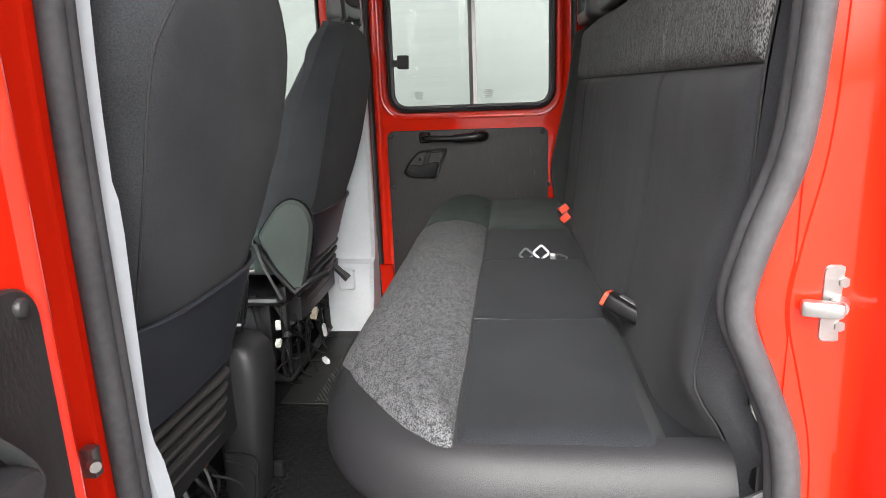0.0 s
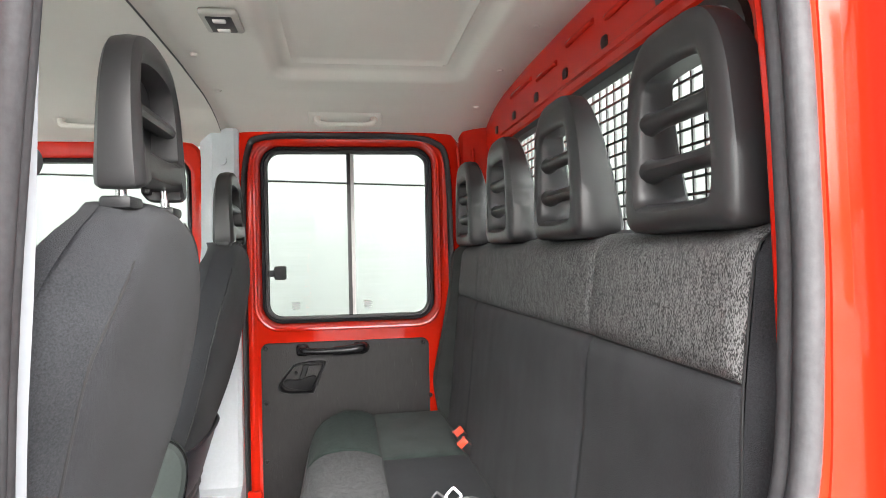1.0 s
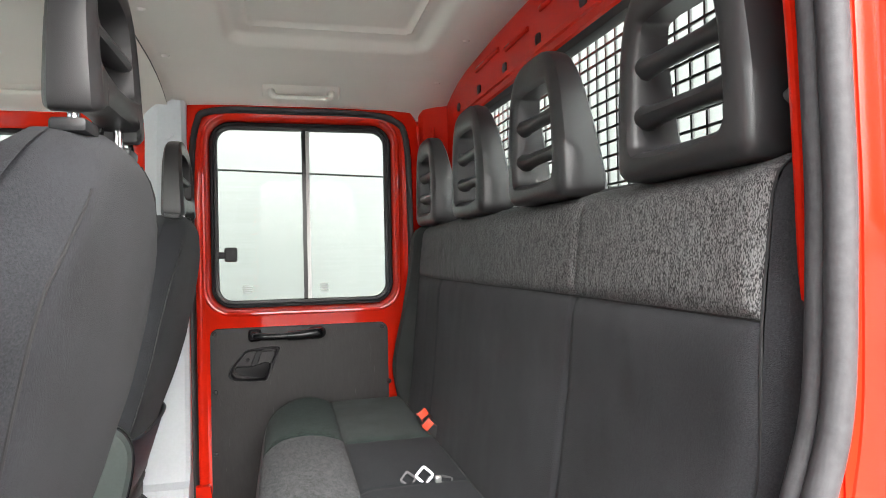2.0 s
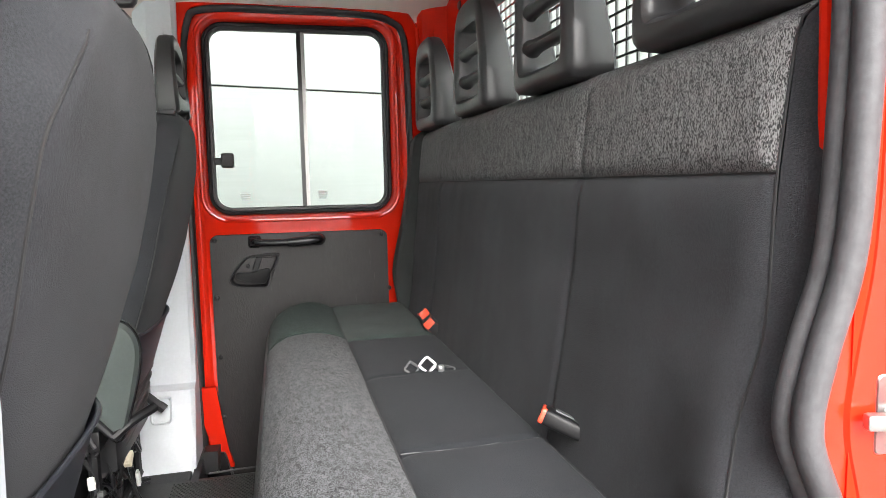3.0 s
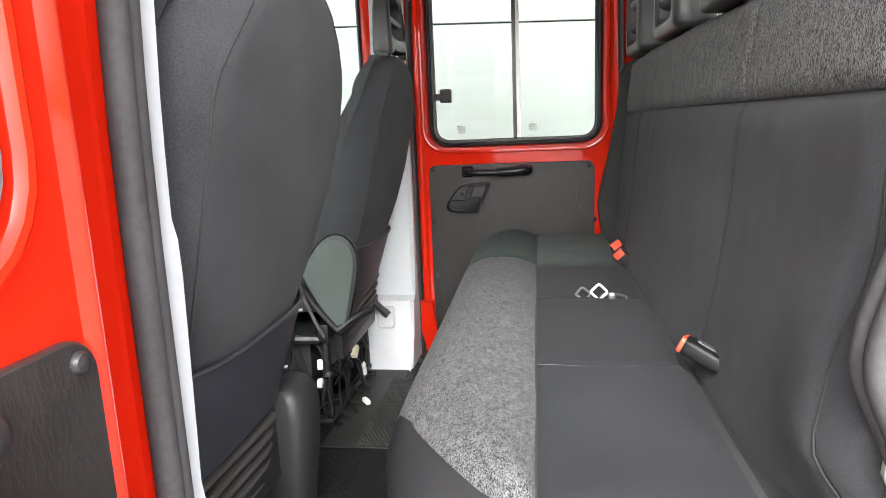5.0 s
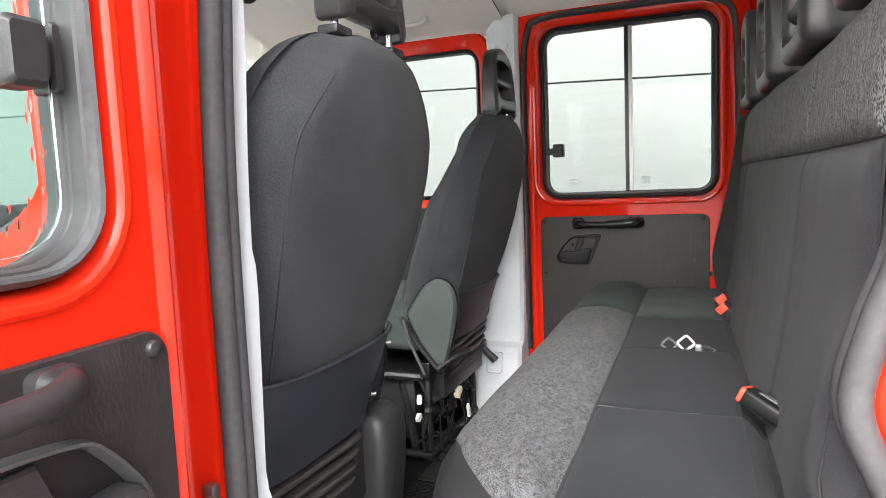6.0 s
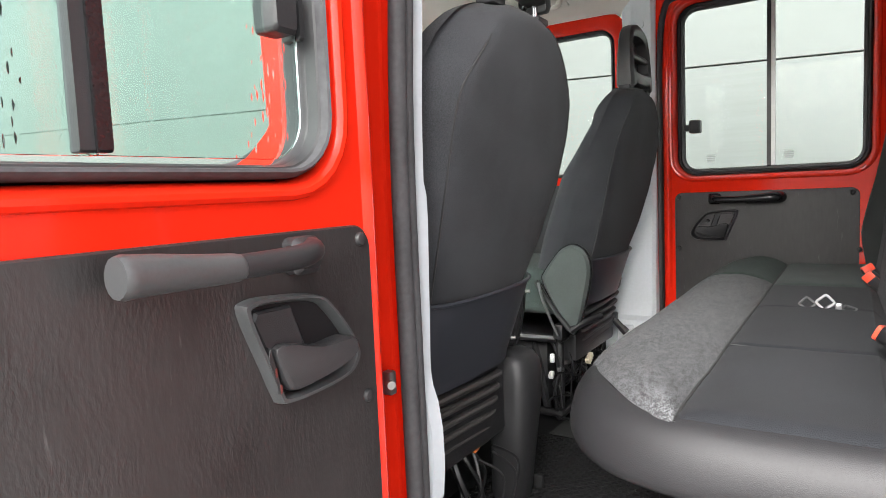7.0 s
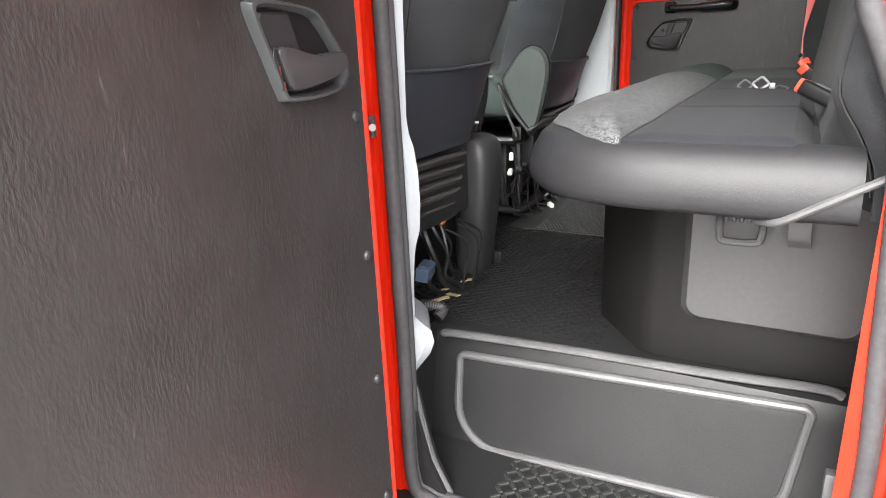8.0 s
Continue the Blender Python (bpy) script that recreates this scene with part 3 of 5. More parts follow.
        slab(bm, rr(ub + ud - 0.0065, ub + ud + 0.0065, G[2], G[3], 0.001, n=1), M, w1 + wd, w0 + wd, 0.002)
        part("sliding_bar", bm, mt, t)
    # window catch
    bm = bmesh.new()
    if near:
        slab(bm, rr(0.036, 0.066, 0.890, 0.924, 0.004), M, 0.054, 0.028)
        slab(bm, rr(0.038, 0.050, 0.878, 0.934, 0.003), M, 0.052, 0.024)
    else:
        slab(bm, rr(0.010, 0.046, 0.896, 0.918, 0.004), M, 0.054, 0.030)
    part("window_catch", bm, PLASTIC, t)
    bm = bmesh.new()
    slab(bm, rr(0.060, 0.094, 0.879, 0.931, 0.006) if near else rr(0.032, 0.070, 0.886, 0.932, 0.006), M, 0.046, 0.014, 0.005)
    part("catch_grip", bm, PLASTIC, t)
    # unreadable stamp lines on the glass
    for c, w in ((0.099, 0.0505), (0.345, 0.0575)) if pane_mat is GLASS else ():
        for k in range(4):
            bm = bmesh.new()
            hw = (0.012, 0.015, 0.013, 0.016)[k]
            slab(bm, rr(c - hw, c + hw, 0.782 + 0.007 * k, 0.7855 + 0.007 * k, 0.0005, n=1), M, w + 0.0012, w + 0.0004, 0.0002)
            part("glass_stamp", bm, PRINT, t)
    # hardboard lining
    bm = bmesh.new()
    slab(bm, rr(-0.014, 0.548, -0.26, 0.676, (0.025, 0.025, 0.03, 0.03)), M, 0.004, -0.004, 0.002)
    part("door_lining", bm, PANEL, t, "dark grey textured hardboard door lining")
    for z in (0.660, 0.478, 0.285, 0.090, -0.12):
        screw(M, 0.004 if near else 0.0, -0.004, z, t)
        screw(M, 0.529 + (0.02 if z < 0.6 and not near else 0), -0.004, z, t)
    # pull handle: two feet, a thin curved grip and a thicker sleeve at the free end
    gm = PLASTIC if near else GLOSSY
    bm = bmesh.new()
    zc, ue = (0.657 if near else 0.652), (0.010 if near else 0.0)
    pts = spline([M(u + hu, w, zc + q) for u, w, q in ((0.116, -0.008, 0.0), (0.122, -0.026, 0.0), (0.150, -0.036, -0.003), (0.205, -0.038, -0.004), (0.255, -0.038, -0.003), (0.300 - ue, -0.036, 0.0), (0.320 - ue, -0.030 if near else -0.026, 0.0), (0.324 - ue, -0.012 if near else -0.008, 0.0))], 5)
    k = len(pts) - 1
    rad = [0.0135 - 0.0024 * math.sin(math.pi * i / k) for i in range(k + 1)]
    tube(bm, pts, rad, 12)
    h = part("pull_handle", bm, gm, t, "black moulded pull handle")
    bm = bmesh.new()
    tube(bm, spline([M(u + hu, w, zc + q) for u, w, q in (((0.222, -0.038, -0.004), (0.230, -0.038, -0.004), (0.270, -0.038, -0.002), (0.300, -0.038, 0.0), (0.332, -0.037, 0.001)) if near else ((0.222, -0.038, -0.004), (0.230, -0.038, -0.004), (0.262, -0.038, -0.003), (0.300, -0.036, 0.0), (0.318, -0.028, 0.0), (0.325, -0.014, 0.0), (0.326, -0.003, 0.0)))], 5), ([0.0105] + [0.0112 + 0.00032 * i for i in range(18)] + [0.0172, 0.0158]) if near else [0.0115] + [0.0135 + 0.0003 * min(i, 18) for i in range(30)], 14)
    part("grip_sleeve", bm, GRIP_LIT if near else gm, h, "thicker sleeve of the handle")
    for u0, u1 in ((0.102, 0.142),) if near else ((0.102, 0.142), (0.290, 0.336)):
        bm = bmesh.new()
        slab(bm, rr(u0 + hu, u1 + hu, 0.633, 0.671, 0.010), M, -0.003, -0.024, 0.007)
        part("handle_foot", bm, gm, h)
    # latch: bezel with a recess, an upright plate and the lever
    bez = [(0.043, 0.527), (0.058, 0.513), (0.100, 0.507), (0.150, 0.507), (0.160, 0.516), (0.172, 0.545), (0.194, 0.600), (0.188, 0.611), (0.160, 0.612), (0.102, 0.605), (0.080, 0.590), (0.055, 0.560), (0.044, 0.540)]
    sp = [(p.x + du, p.y + dz) for p in spline([(u, z, 0) for u, z in bez], 4, closed=True)]
    cu, cz = 0.116 + du, 0.560 + dz
    sc = lambda k: [(cu + (u - cu) * k, cz + (z - cz) * k) for u, z in sp]
    bm = bmesh.new()
    loft(bm, [[M(u, w, z) for u, z in sc(k)] for k, w in ((1.03, -0.003), (1.03, -0.012), (1.00, -0.018), (0.94, -0.018), (0.90, -0.013), (0.87, -0.008), (0.86, -0.0045))], cap1=True)
    b = part("latch_bezel", bm, GRIP_LIT if near else LATCH, t, "black latch bezel with a recess")
    # on the open door a black plate stands in for shade in the recess
    bm = bmesh.new()
    slab(bm, sc(0.865), M, -0.003, -0.0056, 0.0005)
    part("recess_floor", bm, LATCH if near else PANEL, b, "floor of the recess")
    bm = bmesh.new()
    pl = [(0.136, 0.601), (0.180, 0.601), (0.184, 0.594), (0.166, 0.550), (0.150, 0.520), (0.112, 0.520), (0.112, 0.545), (0.120, 0.562)]
    slab(bm, [(u + du, z + dz) for u, z in pl], M, -0.003, -0.0125, 0.003)
    part("latch_plate", bm, PLASTIC if near else PANEL, b)
    if not near:
        bm = bmesh.new()
        slab(bm, [(0.124, 0.603), (0.143, 0.603), (0.134, 0.575), (0.126, 0.552), (0.106, 0.550), (0.114, 0.575)], M, -0.004, -0.0155, 0.003)
        part("latch_stem", bm, LATCH, b)
    lev = [(0.058, 0.546), (0.064, 0.556), (0.084, 0.556), (0.108, 0.555), (0.150, 0.566), (0.165, 0.563), (0.163, 0.548), (0.152, 0.522), (0.135, 0.517), (0.098, 0.524), (0.075, 0.532), (0.061, 0.539)]
    lp = [(p.x, p.y) for p in spline([(u, z, 0) for u, z in lev], 3, closed=True)]
    lw = lambda u: -0.021 - 0.012 * smooth((0.14 - u) / 0.08)
    bm = bmesh.new()
    loft(bm, [[M(0.105 + (u - 0.105) * k + du, w0 + lw(u) * f, 0.541 + (z - 0.541) * k + dz) for u, z in lp] for k, f, w0 in ((0.98, 0.0, -0.004), (1.0, 0.75, 0), (0.97, 0.95, 0), (0.90, 1.0, -0.001))], cap0=True, cap1=True)
    part("latch_lever", bm, PLASTIC if near else LATCH, b)
    # proud dark strip painted in for the shaded gap beside the lever
    bm = bmesh.new()
    slab(bm, [(u + du, z + dz) for u, z in ((0.160, 0.520), (0.1625, 0.519), (0.174, 0.556), (0.171, 0.566))], M, -0.010, -0.0190, 0.0004)
    part("gap_shade_strip", bm, RUBBER_DK, b)
    if near:
        for q, z in ((0.1600, 0.524), (0.1650, 0.541)):
            bm = bmesh.new()
            slab(bm, rr(q + du, q + du + 0.0022, z + dz - 0.0045, z + dz + 0.0045, 0.001, n=2), M, -0.014, -0.0194, 0.0002)
            part("lock_mark", bm, LOCKRED, b, "small faded red lock mark")
    else:
        screw(M, 0.098, -0.005, 0.575, t, 0.006)
    return t


side_door("door_1", far_map, "closed red rear door with a sliding window and dark lining", GLASS)
side_door("door_2", near_map, "open red rear door with rain-wet sliding window", GLASS_WET)

# striker on the rear pillar of the open side, check plate on the front one
st = thing("door_striker", (0.520, 0.985, 0.62), "zinc-plated steel door striker bolted to the red pillar", "door striker")
SM = lambda u, w, z: Vector((0.522 + u * 0.78, 1.000 - w * 0.9, 0.619 + z * 0.78))
bm = bmesh.new()
slab(bm, rr(-0.016, 0.026, -0.046, 0.046, (0.024, 0.008, 0.008, 0.024)), SM, 0, 0.006, 0.002)
part("plate", bm, STEEL, st)
bm = bmesh.new()
box(bm, (0, 0, 0), (0.034, 0.012, 0.015), 0.004, 2, Matrix.Translation(SM(-0.022, 0.020, 0.0)) @ Matrix.Rotation(radians(-18), 4, "Z"))
cyl(bm, SM(0.004, 0.004, 0.0), SM(-0.004, 0.020, 0.0), 0.0085, 0.007)
part("pin", bm, STEEL, st)
for z in (-0.026, 0.026):
    bm = bmesh.new()
    cyl(bm, SM(0.006, 0.005, z), SM(0.006, 0.008, z), 0.005, n=6)
    part("bolt", bm, STEEL, st)
cp = thing("check_plate", (-0.197, 0.990, 0.455), "small zinc check plate on the red door jamb", "hinge plate")
bm = bmesh.new()
box(bm, (-0.195, 0.980, 0.455), (0.016, 0.014, 0.034), 0.003)
part("plate", bm, STEEL, cp)
bm = bmesh.new()
cyl(bm, (-0.191, 0.975, 0.455), (-0.183, 0.969, 0.455), 0.006)
part("bolt", bm, STEEL, cp)


def front_door(name, y, s, label):
    """A closed front door. s: side it faces inwards."""
    t = thing(name, (-0.8, y, 0), label, "door", kind="structure")
    M = lambda u, w, z: Vector((u, y - s * w, z))
    G = (-1.22, -0.415, 0.76, 1.285) if s > 0 else (-1.20, -0.255, 0.765, 1.30)
    rads = (0.05, 0.25, 0.06, 0.05) if s > 0 else (0.05, 0.25, 0.06, 0.17)
    win = lambda o, w: [M(u, w, z) for u, z in rr(*G, rads, o)]
    out = lambda o, w: [M(u, w, z) for u, z in rr(-1.34, -0.365 if s > 0 else -0.20, -0.35, 1.352 if s > 0 else 1.40, (0.07, 0.2, 0.05, 0.05), o)]
    bm = bmesh.new()
    loft(bm, [win(0.006, -0.03), win(0.010, 0.0), win(0.02, 0.004), out(-0.01, 0.004), out(0, -0.004), out(0, -0.05), win(0.012, -0.055)], closed=True)
    part("door_shell", bm, RED, t)
    bm = bmesh.new()
    loft(bm, [win(0.012, -0.006), win(0.004, 0.006), win(-0.004, 0.0), win(-0.006, -0.03), win(0.008, -0.04)], closed=True)
    part("window_seal", bm, RUBBER_DK, t, "black rubber window seal")
    bm = bmesh.new()
    slab(bm, rr(*G, rads, 0.0), M, -0.024, -0.020, 0.0008)
    pn = part("pane", bm, GLASS, t)
    pn.visible_shadow = False
    if s > 0:
        bm = bmesh.new()
        slab(bm, rr(-1.32, -0.40, -0.2, 0.72, 0.04), M, 0.002, 0.05, 0.02)
        part("door_lining", bm, PLASTIC, t, "dark moulded door lining")
    return t


front_door("door_3", 2.70, 1, "closed red front passenger door with side window")
front_door("door_4", 0.93, -1, "closed red front driver door with side window")


# ---- trim pillars ----
def pillar_far():
    t = thing("pillar_trim", (-0.34, 2.62, 0), "light grey moulded plastic pillar trim", "trim", kind="structure")
    prof = [(1.385, 2.655, -0.345), (1.30, 2.66, -0.345), (1.0, 2.655, -0.35), (0.60, 2.645, -0.385), (0.26, 2.63, -0.43), (0.235, 2.618, -0.432), (0.222, 2.590, -0.434), (0.10, 2.565, -0.436), (0.085, 2.552, -0.436), (-0.002, 2.516, -0.438), (-0.03, 2.51, -0.438)]
    rings = []
    for z, y, xl in prof:
        rings.append([Vector(p) for p in ((xl - 0.03, 2.70, z), (xl, y + 0.012, z), (xl + 0.014, y, z), (-0.262, y, z), (-0.250, y + 0.010, z), (-0.246, 2.70, z))])
    bm = bmesh.new()
    loft(bm, rings, cap0=True, cap1=True)
    part("cover", bm, WHITE, t)
    bm = bmesh.new()
    for z0, z1, x0, x1 in ((0.135, 0.235, -0.37, -0.315),):
        tube(bm, [(x, 2.573 + (z - 0.2) * 0.14 - 0.003 if z < 0.2 else 2.585, z) for x, z in rr(x0, x1, z0, z1 - 0.03, 0.012, n=4)], 0.0035, 6, closed=True)
    part("outlet_rim", bm, WHITE, t)
    for z in (0.62, 1.28):
        bm = bmesh.new()
        cyl(bm, (-0.30, 2.66, z), (-0.30, 2.637 if z < 1 else 2.652, z), 0.016 if z > 1 else 0.007, n=18)
        part("cap", bm, WHITE, t)
    return t


pillar_far()


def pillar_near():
    t = thing("pillar_trim", (-0.2, 1.07, 0), "light grey moulded plastic pillar trim beside the open door, darkened for shade", "trim", kind="structure")
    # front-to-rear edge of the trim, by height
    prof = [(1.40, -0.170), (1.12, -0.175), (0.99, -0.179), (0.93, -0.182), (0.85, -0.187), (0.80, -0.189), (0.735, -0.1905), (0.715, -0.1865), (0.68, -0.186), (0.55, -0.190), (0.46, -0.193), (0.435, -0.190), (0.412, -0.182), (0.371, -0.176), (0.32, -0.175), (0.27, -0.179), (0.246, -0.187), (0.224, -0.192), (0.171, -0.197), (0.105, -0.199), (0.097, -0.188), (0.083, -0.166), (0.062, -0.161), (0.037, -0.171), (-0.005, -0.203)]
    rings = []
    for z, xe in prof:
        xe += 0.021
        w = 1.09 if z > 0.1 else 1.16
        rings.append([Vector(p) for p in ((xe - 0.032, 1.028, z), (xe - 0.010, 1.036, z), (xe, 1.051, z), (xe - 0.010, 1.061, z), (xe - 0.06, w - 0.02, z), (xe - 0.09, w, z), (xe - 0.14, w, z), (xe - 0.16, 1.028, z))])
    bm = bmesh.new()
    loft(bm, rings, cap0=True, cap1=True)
    part("cover", bm, TRIM_SHADED, t)
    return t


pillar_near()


def rear_pillar(name, yo, yi, label):
    """Red inner corner between door opening and rear wall, with pressed ribs."""
    t = thing(name, (0.54, yo, 0), label, "wall", kind="structure")
    bm = bmesh.new()
    s = 1 if yi > yo else -1
    ring = lambda z, k: [Vector((0.487, yo, z)), Vector((0.487 + 0.01, yi * k + yo * (1 - k), z)), Vector((0.53, yi, z)), Vector((0.58, yi + s * 0.012, z)), Vector((0.60, yo, z))]
    loft(bm, [ring(-0.1, 0.7), ring(0.9, 0.7), ring(1.30, 0.7), ring(1.42, 0.7)], cap0=True, cap1=True)
    part("pressing", bm, RED, t)
    for x in (0.505, 0.555):
        bm = bmesh.new()
        tube(bm, spline([(x, yi + s * 0.004, 0.8), (x - 0.01, yi + s * 0.004, 1.1), (x - 0.03, yi + s * 0.004, 1.32)], 6), 0.006)
        part("rib", bm, RED, t)
    return t


rear_pillar("rear_pillar_near", 1.0, 1.05, "red pressed steel corner pillar beside the rear window")
rear_pillar("rear_pillar_far", 2.70, 2.655, "red pressed steel corner pillar behind the far door")


# ---- rear wall with its window and the load guard behind it ----
def rear_wall():
    t = thing("wall_rear", (0.575, YC, 0), "red painted steel rear wall with pressed slots", "wall", kind="structure")
    M = lambda u, w, z: Vector((0.575 + w, u, z))
    G = (1.205, 2.485, 0.90, 1.295)
    win = lambda o, w: [M(u, w, z) for u, z in rr(*G, 0.07, o)]
    out = lambda o, w: [M(u, w, z) for u, z in rr(0.98, 2.71, -0.30, 1.475, 0.02, o)]
    bm = bmesh.new()
    loft(bm, [win(0.0, 0.03), win(0.004, 0.008), win(0.014, 0.0), win(0.03, 0.0), win(0.034, -0.004), win(0.046, -0.004), win(0.050, 0.0), out(0, 0.0), out(0, 0.05), win(0.004, 0.05)], closed=True)
    part("sheet", bm, RED, t)
    bm = bmesh.new()
    loft(bm, [win(0.008, 0.012), win(0.004, -0.003), win(-0.012, -0.002), win(-0.016, 0.012), win(-0.01, 0.03), win(0.006, 0.034)], closed=True)
    part("window_seal", bm, RUBBER_DK, t, "black rubber window seal")
    bm = bmesh.new()
    slab(bm, rr(*G, 0.07), M, 0.016, 0.021, 0.0008)
    pn = part("pane", bm, GLASS, t, "fixed rear window glass with rain drops")
    pn.visible_shadow = False
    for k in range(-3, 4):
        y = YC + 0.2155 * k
        # no hole is cut: a proud plate carries the slot's shade in its colour
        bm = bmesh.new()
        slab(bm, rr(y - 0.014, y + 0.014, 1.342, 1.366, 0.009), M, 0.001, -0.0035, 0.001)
        part("slot", bm, SLOT_SHADE, t, "proud oval plate, coloured like a slot in shade")
    for y0, y1, z in ((1.25, 1.42, 1.412), (1.48, 1.62, 1.395), (1.68, 1.83, 1.412), (1.90, 2.05, 1.395), (2.1, 2.3, 1.412)):
        bm = bmesh.new()
        tube(bm, [M(y0, -0.001, z), M(y0 + 0.02, -0.003, z), M(y1 - 0.02, -0.003, z), M(y1, -0.001, z)], 0.006, 8)
        part("bead", bm, RED, t)
    return t


rear_wall()
gd = thing("load_guard", (0.66, YC, 0.8), "dark steel mesh guard behind the rear window", "guard")
for k in range(42):
    y = 1.06 + 0.0385 * k
    bm = bmesh.new()
    box(bm, (0.665, y, 1.12), (0.004, 0.0048, 0.72), 0)
    part("upright", bm, PLASTIC, gd)
for k in range(26):
    z = 0.78 + 0.0275 * k
    bm = bmesh.new()
    box(bm, (0.661, YC, z), (0.004, 1.62, 0.0042), 0)
    part("crossbar", bm, PLASTIC, gd)


# ---- ceiling ----
def ceil_z(y):
    o = abs(y - YC)
    ks = [(0, 1.458), (0.30, 1.455), (0.55, 1.444), (0.66, 1.430), (0.74, 1.412), (0.80, 1.392), (0.845, 1.372), (0.87, 1.350)]
    for (a, za), (b, zb) in zip(ks, ks[1:]):
        if o <= b:
            return za + (zb - za) * (o - a) / (b - a)
    return 1.35


def inset(x, y, x0, x1, y0, y1, r):
    """Signed depth inside a rounded rectangle."""
    dx, dy = min(x - x0, x1 - x), min(y - y0, y1 - y)
    if dx < r and dy < r:
        return r - math.hypot(r - dx, r - dy)
    return min(dx, dy)


def ceiling(name, x0, x1, drop, recess, label):
    bm = bmesh.new()
    nx, ny = int((x1 - x0) / 0.009), 150
    rows = []
    for i in range(nx + 1):
        x = x0 + (x1 - x0) * i / nx
        row = []
        for j in range(ny + 1):
            y = YC - 0.868 + 1.736 * j / ny
            z = ceil_z(y) - drop
            if recess:
                z += 0.022 * smooth(inset(x, y, -0.10, 0.43, YC - 0.45, YC + 0.45, 0.06) / 0.032)
                z += 0.010 * smooth(inset(x, y, -0.035, 0.365, YC - 0.36, YC + 0.36, 0.03) / 0.008) - 0.006 * smooth(inset(x, y, -0.045, 0.375, YC - 0.37, YC + 0.37, 0.03) / 0.008)
                z += 0.010 * smooth((x + 0.30 - 0.0) / 0.02) - 0.010
            row.append(Vector((x, y, z)))
        rows.append(row)
    loft(bm, rows, ring_closed=False)
    return single(name, bm, CEIL, (x0, YC, 1.45), label, "ceiling", kind="structure", angle=50)


ceiling("ceiling", -0.31, 0.575, 0.0, True, "beige-grey moulded headliner with a recessed centre panel")
ceiling("ceiling_front", -1.42, -0.300, 0.018, False, "beige-grey moulded headliner over the front seats")
# added grey tube that draws the shadow line between both headliner halves
bm = bmesh.new()
tube(bm, [(-0.303, y, ceil_z(y) - 0.010) for y in lin(YC - 0.84, YC + 0.84, 60)], 0.0025, 6)
single("headliner_joint_line", bm, BOXGREY, (-0.303, YC, 1.44), "thin dark line for the shaded joint between the two headliner halves", "trim", kind="structure")
bm = bmesh.new()
box(bm, (-0.42, YC, 1.53), (2.1, 1.9, 0.05), 0.02)
single("roof", bm, RED, (-0.42, YC, 1.5), "red painted steel cab roof", "roof", kind="structure")

# front end of the cab: bulkhead and windscreen
fr = thing("wall_front", (-1.4, YC, 0), "dark front bulkhead below the windscreen", "wall", kind="structure")
bm = bmesh.new()
box(bm, (-1.38, YC, 0.28), (0.06, 1.8, 1.0), 0.01)
part("bulkhead", bm, PLASTIC, fr)
bm = bmesh.new()
box(bm, (-1.18, YC, 0.72), (0.40, 1.70, 0.16), 0.05, 4)
part("dashboard", bm, PLASTIC, fr, "black plastic dashboard top")
bm = bmesh.new()
WM = lambda u, w, z: Vector((-1.42 + 0.25 * (z - 0.78) + w, u, z))
slab(bm, rr(0.98, 2.71, 0.76, 1.42, 0.05), WM, 0.0, 0.005, 0.001)
ws = part("windscreen", bm, GLASS, fr, "clear windscreen glass")
ws.visible_shadow = False


# ---- rear bench ----
def lerp_table(ks, v):
    if v <= ks[0][0]:
        return ks[0][1]
    for (a, xa), (b, xb) in zip(ks, ks[1:]):
        if v <= b:
            return xa + (xb - xa) * (v - a) / (b - a)
    return ks[-1][1]


FAR_EDGE = [(0.30, 0.396), (0.43, 0.388), (0.50, 0.376), (0.545, 0.373), (0.61, 0.385), (0.70, 0.406), (0.83, 0.430), (0.95, 0.444), (1.00, 0.455)]
BACK = [(0.30, 0.416), (0.38, 0.418), (0.44, 0.430), (0.55, 0.445), (0.70, 0.460), (0.83, 0.470), (0.95, 0.484), (1.00, 0.492)]
Y0, Y1, YS1, YS2 = 1.082, 2.575, 1.485, 2.26
Z0, ZB, Z1 = 0.37, 0.828, 0.992


def skew(y):
    """Sets the backrest further back at its near end than at the far one, to fit the camera's view."""
    return 0.012 - 0.024 * smooth((y - 1.40) / 0.85)


def near_end(y, z):
    """The near end of the backrest bulges forward at elbow height and rounds off above the cushion."""
    e = smooth((1.24 - y) / 0.16)
    return e * (0.055 * smooth((0.50 - z) / 0.13) - 0.020 * smooth((z - 0.44) / 0.08) * smooth((0.69 - z) / 0.12))


def back_fn(y, z):
    x = lerp_table(BACK, z) + skew(y)
    x += near_end(y, z)
    x += 0.004 * noise.noise((y * 5, z * 5, 1.7)) + 0.0012 * noise.noise((y * 22, z * 9, 4.2))
    for ys, dp in ((YS1 + 0.02 * smooth((0.83 - z) / 0.4), 0.0046), (YS2, 0.0034)):
        x += dp * math.exp(-((y - ys) / 0.0085) ** 2)
    if z > 0.965:
        x += 0.9 * (z - 0.965) ** 1.35 * 4
    return (x, y, z), (-1, 0, 0.02), 1, 1


